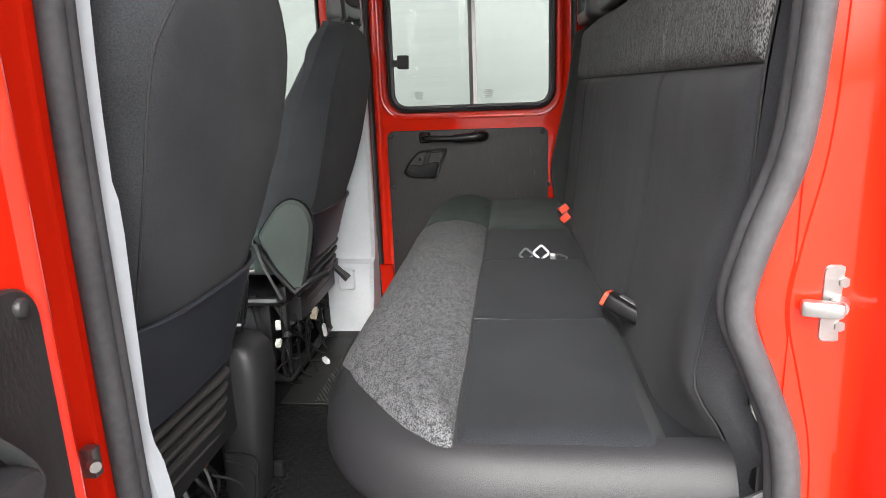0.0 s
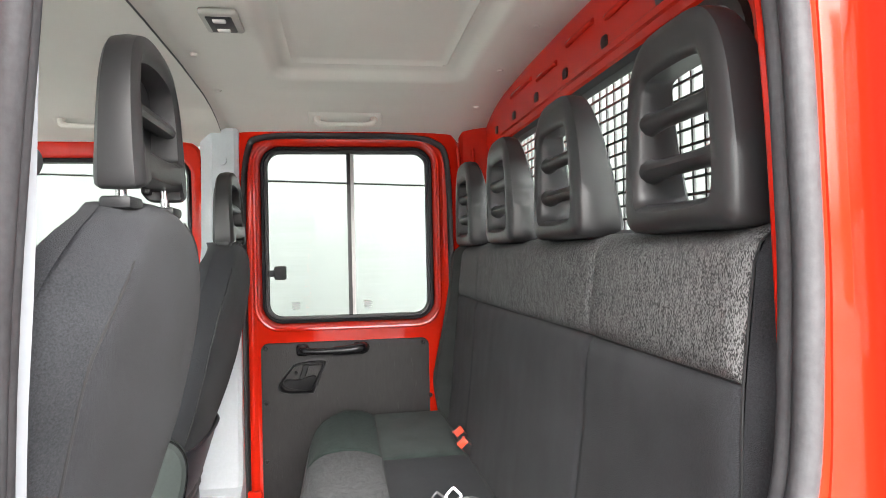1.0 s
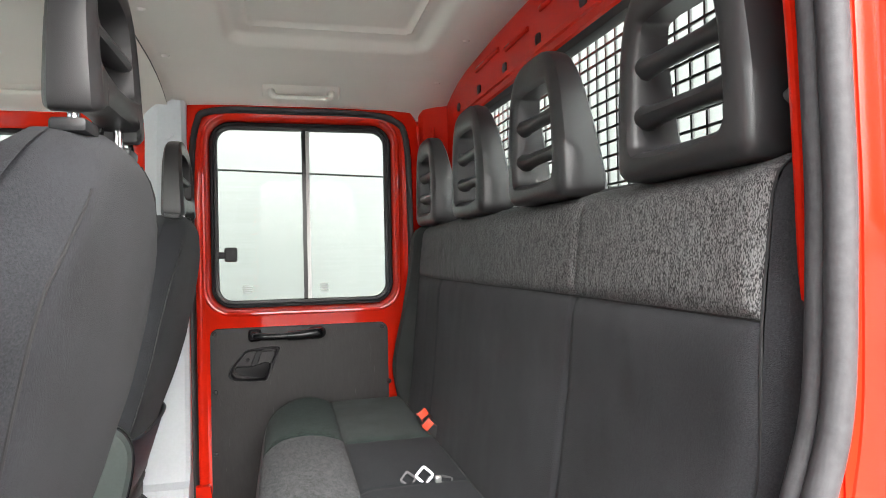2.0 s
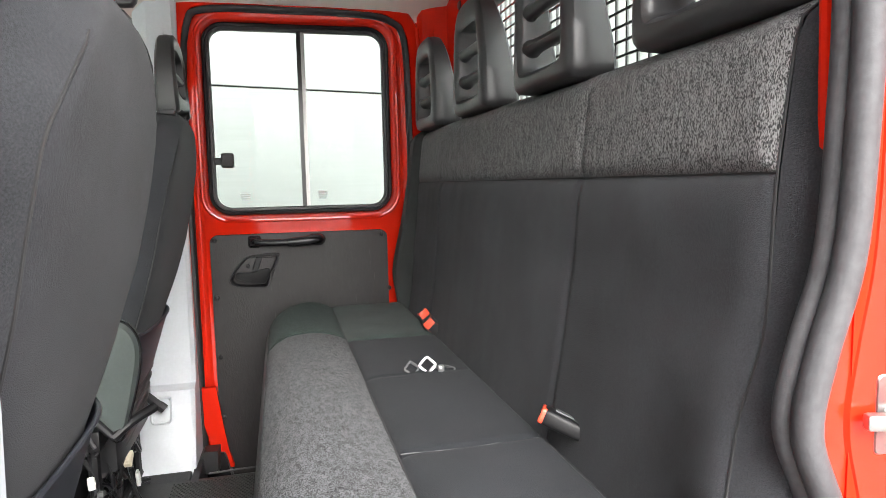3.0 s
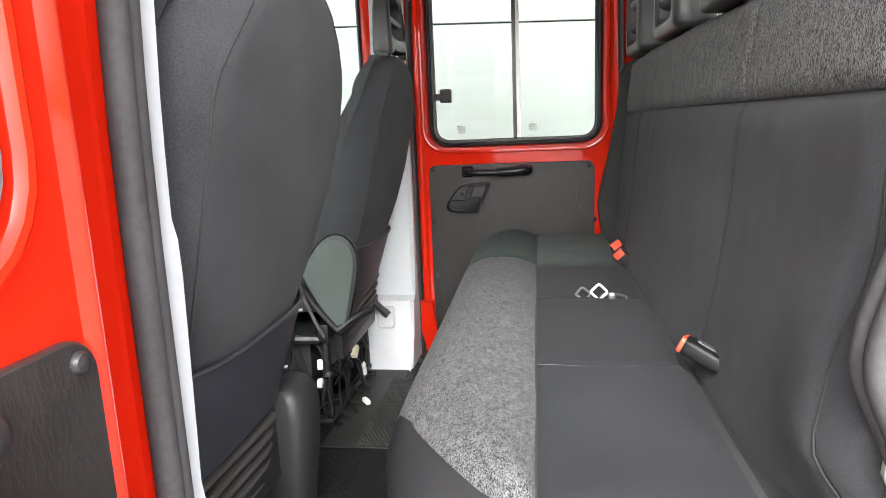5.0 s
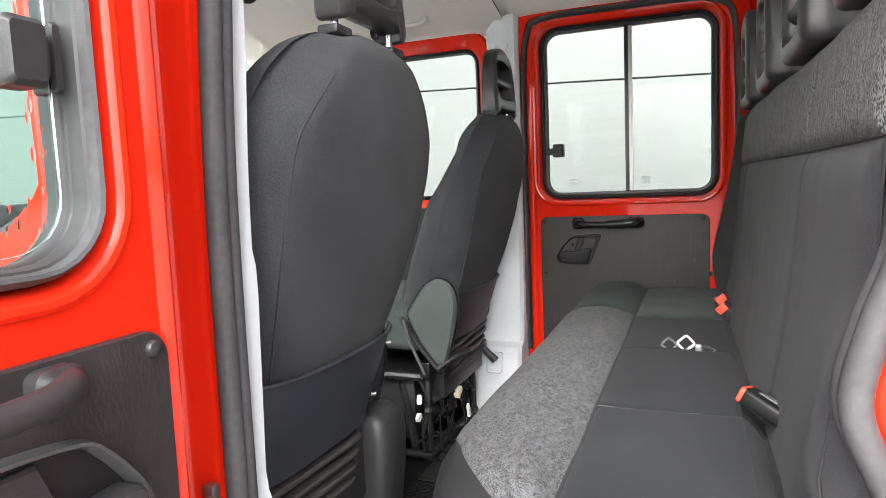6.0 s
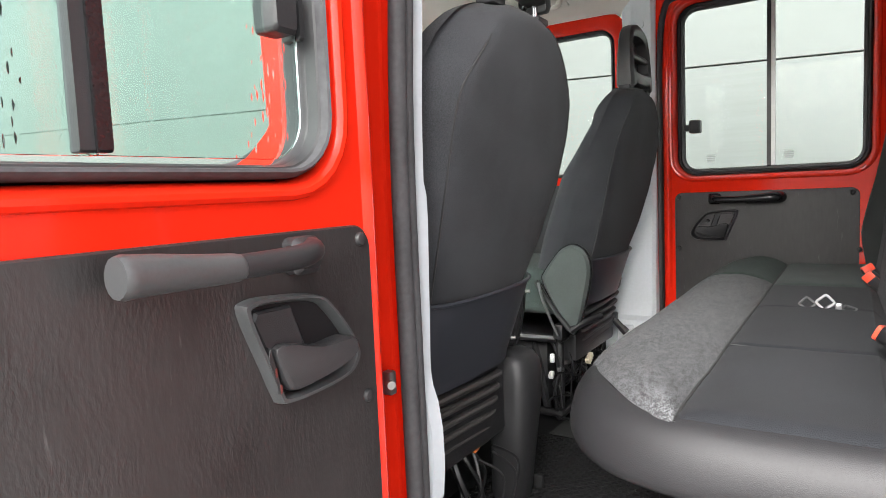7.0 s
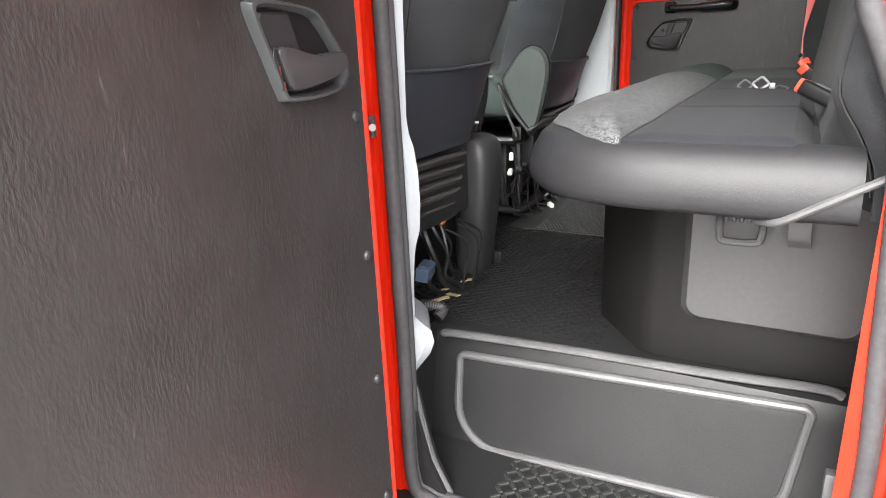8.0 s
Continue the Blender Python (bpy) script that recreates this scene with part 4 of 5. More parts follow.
def bench():
    t = thing("bench_seat", (0.25, YC, 0.33), "four-place rear bench in dark fabric with grey woven bands", "bench seat")
    # backrest
    bm = bmesh.new()
    prof = [(0.426, 0.34), (0.442, 0.44), (0.457, 0.55), (0.471, 0.70), (0.481, 0.83), (0.496, 0.95), (0.512, 0.985), (0.535, 0.998), (0.565, 0.990), (0.572, 0.95), (0.572, 0.34)]
    loft(bm, [[Vector((x + skew(y) + max(0, near_end(y, z)) * 1.2 if x < 0.56 else x, y, z)) for x, z in prof] for y in (1.086, 1.096, 1.14, 1.19, 1.24, 1.4, 1.6, 1.8, 2.0, 2.2, 2.4, 2.655, 2.664)], cap0=True, cap1=True)
    bk = part("backrest", bm, FABRIC, t)
    part("back_panel", patch(back_fn, lin(Y0, Y1, 260, 0.02), lin(Z0, ZB, 34, 0.02), 0.012, 0.012), FABRIC, bk)
    part("woven_band", patch(back_fn, lin(Y0, Y1, 220, 0.02), lin(ZB, Z1, 16, 0.02), 0.012, 0.010), TWEED, bk, "mottled grey woven band")

    def bolster(ya, sgn, wide, bulge):
        prof = [(0.0, 0.0), (-0.011 * min(1, bulge), 0.006), (-0.016 * bulge, 0.018), (-0.018 * bulge, 0.030), (-0.017 * bulge, wide - 0.012), (-0.006, wide - 0.001), (0.03, wide + 0.004), (0.075, wide)]
        if sgn < 0:     # the near side turns back smoothly from the seam
            prof = [(0.0, 0.0), (0.0008, 0.002), (0.004, 0.010), (0.010, 0.022), (0.018, 0.036), (0.028, 0.048), (0.042, wide), (0.075, wide - 0.002)]
        cur = spline([(x, d, 0) for x, d in prof], 4)

        def fn(u, z):
            k = min(len(cur) - 1, max(0, u * (len(cur) - 1)))
            i = min(int(k), len(cur) - 2)
            p = cur[i].lerp(cur[i + 1], k - i)
            xb = lerp_table(BACK, z) + skew(ya) + (near_end(ya, z) if sgn < 0 else 0)
            low = max(0, 0.46 - z) * 0.25 * (sgn < 0)
            px = p.x * (1 - 0.45 * smooth((0.60 - z) / 0.08) if sgn < 0 else 1) * ((xb - lerp_table(FAR_EDGE, z)) / 0.0306 if sgn > 0 and p.x < 0 else 1)
            xx = xb + px + (0.9 * (z - 0.965) ** 1.35 * 4 if z > 0.965 else 0)
            cut = 1 - (0.50 * smooth((0.575 - z) / 0.10) if sgn < 0 else 0)
            return (xx + low * u, ya + sgn * p.y * cut, z), (0, 0, 0), 0.1, 1
        return patch(fn, lin(0, 1, 26), lin(0.34, 0.998, 30), 0.0)
    part("bolster", bolster(Y0, -1, 0.056, 0.80), FABRIC, bk)
    part("bolster", bolster(Y1, 1, 0.092, 1.7), BOLSTER_FAR, bk, "dark green-grey side bolster")
    for y in (Y0, Y1):
        bm = bmesh.new()
        tube(bm, [Vector((back_fn(y, z)[0][0] - 0.0012, y, z)) for z in lin(Z0, Z1, 30)], 0.0016, 6)
        part("seam", bm, THREAD, bk)
    bm = bmesh.new()
    tube(bm, [Vector((back_fn(y, ZB)[0][0] - 0.0006, y, ZB)) for y in lin(Y0, Y1, 50)], 0.0014, 6)
    part("seam", bm, THREAD, bk)

    # cushion
    plan = spline([(0.47, 1.032, 0), (0.30, 1.028, 0), (0.17, 1.034, 0), (0.08, 1.066, 0), (0.018, 1.130, 0), (-0.018, 1.215, 0), (-0.032, 1.33, 0), (-0.033, 1.7, 0), (-0.033, 2.2, 0), (-0.030, 2.5, 0),
                   (-0.015, 2.60, 0), (0.03, 2.648, 0), (0.12, 2.664, 0), (0.30, 2.666, 0), (0.47, 2.666, 0)], 6)
    P2 = np.array([(p.x, p.y) for p in plan])

    def depth(x, y):
        a, b = P2[:-1], P2[1:]
        q = np.array((x, y))
        ab = b - a
        s = np.clip(((q - a) * ab).sum(1) / (ab * ab).sum(1), 0, 1)
        return float(np.sqrt((((a + ab * s[:, None]) - q) ** 2).sum(1).min()))

    LEV = [(0.0, 0.372), (0.002, 0.385), (0.007, 0.402), (0.018, 0.421), (0.035, 0.434), (0.060, 0.440), (0.10, 0.438), (0.3, 0.438)]

    def top(x, y):
        return lerp_table(LEV, depth(x, y))
    cen = Vector((0.25, YC, 0))
    nrm = []
    for i, p in enumerate(plan):
        d = (plan[min(i + 1, len(plan) - 1)] - plan[max(i - 1, 0)]).normalized()
        nn = Vector((d.y, -d.x, 0))
        if nn.dot(cen - p) < 0:
            nn = -nn
        nrm.append(nn)
    bm = bmesh.new()
    rings = []
    for o, z in ((0.06, 0.338), (0.03, 0.339), (0.012, 0.342), (0.004, 0.349), (0.0, 0.360), (0.0, 0.372), (0.002, 0.385), (0.007, 0.402), (0.018, 0.420), (0.035, 0.432), (0.055, 0.434)):
        rings.append([Vector((p.x + nn.x * o, p.y + nn.y * o, z + 0.0015 * noise.noise((p.x * 9, p.y * 9, z * 9)))) for p, nn in zip(plan, nrm)])
    loft(bm, rings, ring_closed=False)
    xs, ys = lin(0.02, 0.385, 12), lin(1.09, 2.61, 24)
    for z in (0.428, 0.340):
        loft(bm, [[Vector((max(x, 0.02 + 0.15 * smooth((1.36 - y) / 0.26)), y, z)) for x in xs] for y in ys], ring_closed=False)
    cu = part("cushion", bm, VINYL, t, "seat cushion with smooth grey vinyl sides", fix=False)

    XS = 0.172

    def flat_fn(x, y):
        z = 0.4315 + 0.002 * noise.noise((x * 8, y * 5, 0.3)) - 0.034 * smooth((x - 0.388) / 0.035) + 0.0012 * noise.noise((x * 30, y * 12, 2.3))
        z -= 0.0040 * math.exp(-((y - 1.447) / 0.0055) ** 2)
        z -= 0.0022 * math.exp(-((y - 1.822) / 0.005) ** 2)
        if y < 1.09:
            z -= 0.010 * smooth((1.09 - y) / 0.05)
        return (x, y, z), (0, 0, 1), 1, 1
    for a, b, mt in ((1.062, 2.16, SEAT_SHADED), (2.16, 2.645, FABRIC2)):
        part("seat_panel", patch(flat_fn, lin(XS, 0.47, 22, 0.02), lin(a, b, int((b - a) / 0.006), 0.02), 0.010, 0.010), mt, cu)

    def roll_fn(f, y):
        # f from the seam over the front edge
        yn = 1.062
        lo = XS
        if y < 1.32:
            q = max(0.0, (y - yn) / (1.32 - yn))
            reach = XS - (XS + 0.026) * q ** 0.62
        elif y > 2.50:
            q = min(1, (y - 2.50) / 0.14)
            reach = -0.026 + 0.06 * q * q
        else:
            reach = -0.026
        x = lo + (reach - lo) * f
        z = top(x, y) + 0.021 * math.sin(math.pi * min(1, f * 1.1)) ** 1.0 * min(1, (lo - reach) / 0.1) - 0.004
        z += 0.0025 * noise.noise((x * 9, y * 7, 3.3))
        nx = -smooth((0.03 - x) / 0.06)
        return (x, y, z), Vector((nx, 0, 1)).normalized(), 0.18, 1
    part("woven_roll", patch(roll_fn, lin(0, 1, 30), [1.064, 1.066, 1.07, 1.076, 1.085] + lin(1.10, 2.16, 60) + [2.175, 2.182, 2.186], 0.008, 0.012), TWEED_SHADED, cu, "mottled grey woven front roll")
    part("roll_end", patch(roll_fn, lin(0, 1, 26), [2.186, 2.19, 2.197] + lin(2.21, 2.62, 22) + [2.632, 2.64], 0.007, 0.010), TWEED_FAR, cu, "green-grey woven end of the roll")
    bm = bmesh.new()
    tube(bm, [Vector((x, 1.447 + 0.002 * math.sin(x * 40), flat_fn(x, 1.447)[0][2] + 0.0100)) for x in lin(XS + 0.004, 0.388, 16)], 0.0009, 6)
    part("seam", bm, BOXGREY, cu, "thin pale cross seam")
    # roll seam, its dark tube thickened to paint the shade of the groove
    bm = bmesh.new()
    tube(bm, [Vector((XS, y, flat_fn(XS, y)[0][2] + 0.0016)) for y in lin(1.064, 2.64, 60)], 0.0026, 6)
    part("seam", bm, THREAD, cu)
    return t


bench()


def seat_box():
    t = thing("seat_box", (0.3, YC, 0), "grey plastic storage box under the rear bench", "storage box")
    bm = bmesh.new()
    plan = [(0.56, 1.285), (0.20, 1.275), (0.172, 1.285), (0.066, 1.415), (0.058, 1.44), (0.058, 2.55), (0.56, 2.55)]
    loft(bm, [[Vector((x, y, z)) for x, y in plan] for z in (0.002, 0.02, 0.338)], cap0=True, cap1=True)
    part("body", bm, BOX_SHADED, t, "box body, near-black tone put in for shade")
    bm = bmesh.new()
    M = lambda u, w, z: Vector((u, 1.279 - w, z))
    slab(bm, rr(0.240, 0.53, 0.086, 0.325, 0.030), M, 0, 0.016, 0.016)
    part("side_cover", bm, BOX_LIT, t, "side cover of the box, lighter tone put in for light")
    bm = bmesh.new()
    tube(bm, spline([(0.298, 1.265, 0.290), (0.298, 1.235, 0.285), (0.300, 1.230, 0.260), (0.308, 1.228, 0.252), (0.352, 1.228, 0.253), (0.360, 1.230, 0.262), (0.362, 1.235, 0.287), (0.362, 1.265, 0.292)], 4), 0.006, 8)
    h = part("latch_pull", bm, BOXGREY, t, "grey latch pull")
    for k in range(5):
        bm = bmesh.new()
        box(bm, (0.309 + 0.011 * k, 1.240, 0.292), (0.007, 0.05, 0.010), 0.002, 1)
        part("grip_rib", bm, BOXGREY, h)
    bm = bmesh.new()
    strap(bm, spline([(0.412, 1.258, 0.312), (0.412, 1.240, 0.296), (0.413, 1.235, 0.266), (0.416, 1.245, 0.250)], 5), (1, 0, 0), 0.031, 0.007)
    part("catch", bm, BOXGREY, t, "grey catch")
    bm = bmesh.new()
    tube(bm, spline([(0.36, 1.06, 0.334), (0.385, 1.036, 0.342), (0.425, 1.030, 0.366), (0.463, 1.026, 0.390), (0.53, 1.024, 0.43)], 5), 0.0055, 8)
    part("strut", bm, LIT_RIM_GREY, t, "grey steel seat strut")
    return t


seat_box()


# ---- bench headrests ----
def slot_frame(M, outer, inner, w0, w1, bm):
    """A closed ring of soft section between an outer and an inner outline."""
    mid = (w0 + w1) / 2

    def grow(pts, o):
        cu, cz = sum(p[0] for p in pts) / len(pts), sum(p[1] for p in pts) / len(pts)
        out = []
        for u, z in pts:
            v = Vector((u - cu, z - cz))
            ln = v.length or 1
            out.append((u + v.x / ln * o, z + v.y / ln * o))
        return out
    seq = [(inner, 0, w0 + 0.016), (inner, 0.004, w0 + 0.006), (inner, 0.011, w0), (outer, -0.020, w0), (outer, -0.008, w0 + 0.005), (outer, -0.002, w0 + 0.014), (outer, 0, mid),
           (outer, -0.002, w1 - 0.012), (outer, -0.010, w1 - 0.003), (outer, -0.02, w1), (inner, 0.012, w1), (inner, 0.002, w1 - 0.010)]
    loft(bm, [[M(u, w, z) for u, z in grow(p, o)] for p, o, w in seq], closed=True)


def bench_headrest(yc, width):
    t = thing("headrest", (0.53, yc, 0.985), "black moulded plastic headrest with three slots on the rear bench", "headrest", group="rear bench headrests")
    h = width / 2

    def M(u, w, z):
        k = max(0, z) / 0.262
        return Vector((0.476 - 0.0216 * (yc - 1.25) + w * (0.90 - 0.50 * k ** 1.2), yc + u, 0.986 + z * 0.985))
    half = [(h - 0.003, 0.03), (h - 0.006, 0.10), (h - 0.016, 0.18), (h - 0.034, 0.228), (h - 0.068, 0.257)]
    outer = half + [(0.0, 0.262)] + [(-u, z) for u, z in half[::-1]] + [(-h + 0.010, 0.007), (-h + 0.035, 0.0), (0, 0), (h - 0.035, 0), (h - 0.010, 0.007)]
    outer = [(p.x, p.y) for p in spline([(u, z, 0) for u, z in outer], 4, closed=True)]
    k = h - 0.047
    half = [(k, 0.06), (k - 0.002, 0.10), (k - 0.008, 0.16), (k - 0.018, 0.195), (k - 0.034, 0.204)]
    inner = half + [(0.0, 0.206)] + [(-u, z) for u, z in half[::-1]] + [(-k + 0.005, 0.043), (-k + 0.02, 0.038), (0, 0.037), (k - 0.02, 0.038), (k - 0.005, 0.043)]
    inner = [(p.x, p.y) for p in spline([(u, z, 0) for u, z in inner], 4, closed=True)]
    bm = bmesh.new()
    slot_frame(M, outer, inner, 0.0, 0.10, bm)
    part("frame", bm, HEADREST, t)
    for z in (0.086, 0.150):
        bm = bmesh.new()
        rings = []
        for i in range(15):
            u = -k - 0.006 + (2 * k + 0.012) * i / 14
            e = abs(2 * i / 14 - 1) ** 4
            rings.append([M(u, 0.034 + 0.026 * math.cos(a) * (0.8 + 0.2 * e), z + (0.012 + 0.007 * e) * math.sin(a)) for a in [2 * math.pi * j / 12 for j in range(12)]])
        loft(bm, rings, cap0=True, cap1=True)
        part("slat", bm, HEADREST, t)
    return t


for yc in (1.224, 1.638, 2.045, 2.465):
    bench_headrest(yc, 0.268)


# ---- buckles and tongues on the bench ----
def buckle(loc, m, label, flat=False):
    t = thing("seat_belt_buckle", loc, label, "seat belt buckle", group="rear belt buckles")
    L = Matrix.Translation(loc) @ m
    bm = bmesh.new()
    loft(bm, [[L @ Vector((x * k, y * k, z)) for x, y in rr(-0.017, 0.017, -0.009, 0.009, 0.005, n=3)] for z, k in ((-0.075, 0.7), (-0.045, 0.9), (-0.02, 1.0), (0.012, 1.02), (0.020, 0.97), (0.022, 0.9))], cap0=True, cap1=True)
    part("housing", bm, LATCH if flat else PLASTIC, t)
    bm = bmesh.new()
    if flat:
        loft(bm, [[L @ Vector((x * k, y * k, z)) for x, y in rr(-0.0165, 0.0165, -0.0085, 0.0085, 0.004, n=3)] for z, k in ((0.0185, 1.02), (0.0225, 1.02), (0.0240, 0.95))], cap0=True, cap1=True)
    else:
        loft(bm, [[L @ Vector((x * k, y * k, z)) for x, y in rr(-0.014, 0.014, -0.0100, 0.004, 0.003, n=3)] for z, k in ((-0.002, 1.0), (0.023, 1.0), (0.026, 0.9))], cap0=True, cap1=True)
    part("release_button", bm, BUCKLE_RED, t, "orange-red release button")
    bm = bmesh.new()
    loft(bm, [[L @ Vector((x, y, z)) for x, y in (rr(-0.004, 0.011, -0.0105, -0.007, 0.0015, n=2) if flat else rr(-0.013, 0.013, -0.0105, -0.007, 0.0015, n=2))] for z in (-0.05, 0.008)], cap0=True, cap1=True)
    part("cover_plate", bm, BUCKLE_GREY if flat else VINYL, t, "light grey upper cover")
    # dark plate on the button's end, painted in for the shaded opening
    bm = bmesh.new()
    loft(bm, [[L @ Vector((x, y, z)) for x, y in (rr(-0.0125, 0.0125, -0.002, 0.0066, 0.002, n=2) if flat else rr(-0.010, 0.010, -0.004, 0.002, 0.002, n=2))] for z in (0.0235, 0.0247 if flat else 0.0266)], cap0=True, cap1=True)
    part("slot", bm, RUBBER_DK, t, "dark plate for the shaded tongue slot")
    return t


NEAR_BUCKLE = Matrix(((0.408, -0.434, -0.80, 0), (0.889, 0.007, 0.45, 0), (-0.19, -0.90, 0.39, 0), (0, 0, 0, 1))) @ Matrix.Diagonal((1.30, 1.40, 1.25, 1))
buckle(Vector((0.414, 1.432, 0.466)), NEAR_BUCKLE, "black seat belt buckle with orange-red button, between cushion and backrest", True)
buckle(Vector((0.392, 2.235, 0.462)), Euler((radians(-8), radians(-30), radians(20))).to_matrix().to_4x4(), "upright seat belt buckle with orange-red button")
buckle(Vector((0.398, 2.175, 0.452)), Euler((radians(8), radians(-45), radians(-15))).to_matrix().to_4x4(), "leaning seat belt buckle with orange-red button")
br = thing("belt_retractor", (0.48, 1.07, 0.49), "seat belt retractor with a white sticker beside the backrest", "belt retractor")
bm = bmesh.new()
box(bm, (0.53, 1.074, 0.46), (0.075, 0.03, 0.16), 0.008)
part("housing", bm, DARKSTEEL, br)
bm = bmesh.new()
slab(bm, rr(0.481, 0.545, 0.462, 0.538, 0.028, n=5), lambda u, w, z: Vector((u, 1.062 - w, z)), 0, 0.010, 0.003)
part("sticker_plate", bm, CONN, br, "white sticker plate")
for k in range(3):
    bm = bmesh.new()
    box(bm, (0.508 + 0.004 * k, 1.0515, 0.512 - 0.011 * k), (0.022, 0.0012, 0.0022), 0.0004, 1)
    part("print_line", bm, DULL, br, "faint grey line of print")


def tongue(x, y, z, yaw, tilt, size, mat):
    t = thing("belt_tongue", (x, y, z), "bright metal seat belt tongue lying on the bench cushion", "belt tongue", group="belt tongues on the bench")
    L = Matrix.Translation((x, y, z)) @ Matrix.Rotation(radians(yaw), 4, "Z") @ Matrix.Rotation(radians(tilt), 4, "X")
    q = math.sqrt(0.5)
    M = lambda u, w, v: L @ Vector(((u - v) * q, w, (u + v) * q + size * 0.3))
    o = lambda k: rr(-size / 2, size / 2, -size / 2, size / 2, size * 0.22, k, n=3)
    bm = bmesh.new()
    loft(bm, [[M(u, w, v) for u, v in o(k)] for k, w in ((0, 0.002), (0, -0.002), (-size * 0.14, -0.002), (-size * 0.14, 0.002))], closed=True)
    part("loop", bm, mat, t)
    return t


tongue(0.272, 1.832, 0.441, 8, -40, 0.027, DULL)
tongue(0.304, 1.832, 0.444, -6, -34, 0.030, TONGUE)
tongue(0.320, 1.822, 0.438, 12, -66, 0.024, DULL)
tongue(0.350, 1.820, 0.438, 24, -70, 0.027, DULL)
bm = bmesh.new()
box(bm, (0.329, 1.820, 0.447), (0.012, 0.010, 0.014), 0.002)
single("belt_stop", bm, TONGUE, (0.329, 1.820, 0.442), "small bright belt stop on the bench cushion", "belt stop")


# ---- front seats ----
SEAT = [(0.36, 0.205, -0.288), (0.44, 0.214, -0.262), (0.525, 0.226, -0.236), (0.62, 0.255, -0.202), (0.72, 0.277, -0.172), (0.82, 0.281, -0.150), (0.88, 0.274, -0.140), (0.92, 0.261, -0.135), (0.96, 0.238, -0.132), (0.995, 0.198, -0.132), (1.013, 0.160, -0.136), (1.027, 0.115, -0.145), (1.034, 0.070, -0.155)]
SEAT_DEPTH = [(0.60, 0.19), (0.78, 0.165), (0.83, 0.135), (0.93, 0.090), (1.02, 0.060)]


SINK = [0.0, 0.0]   # how far a front seat is set lower and further forward than the driver seat


def seat_tab(z):
    z += SINK[0]
    for a, b in zip(SEAT, SEAT[1:]):
        if z <= b[0]:
            k = max(0, (z - a[0]) / (b[0] - a[0]))
            return a[1] + (b[1] - a[1]) * k, a[2] + (b[2] - a[2]) * k - SINK[1]
    return SEAT[-1][1], SEAT[-1][2] - SINK[1]


def seat_ring(z, yc, grow=0.0, n=72):
    hw, xb = seat_tab(z)
    top = smooth((z + SINK[0] - 0.93) / 0.1)
    d = lerp_table(SEAT_DEPTH, z + SINK[0])
    pts = []
    for i in range(n):
        a = 2 * math.pi * i / n
        c, s = math.cos(a), math.sin(a)
        e = 0.42
        x = xb - d / 2 + (d / 2 + grow) * math.copysign(abs(c) ** (e + 0.25), c)
        y = yc + (hw + grow) * math.copysign(abs(s) ** e, s)
        if c > 0:
            q = abs(y - yc) / hw
            x += 0.007 * (1 - q * q) - 0.11 * max(0, q - 0.78 + 0.25 * smooth((z + SINK[0] - 0.85) / 0.17)) * (1 - 0.6 * top)
        x += 0.003 * noise.noise((x * 7, y * 7, z * 7))
        pts.append(Vector((x, y, z)))
    return pts


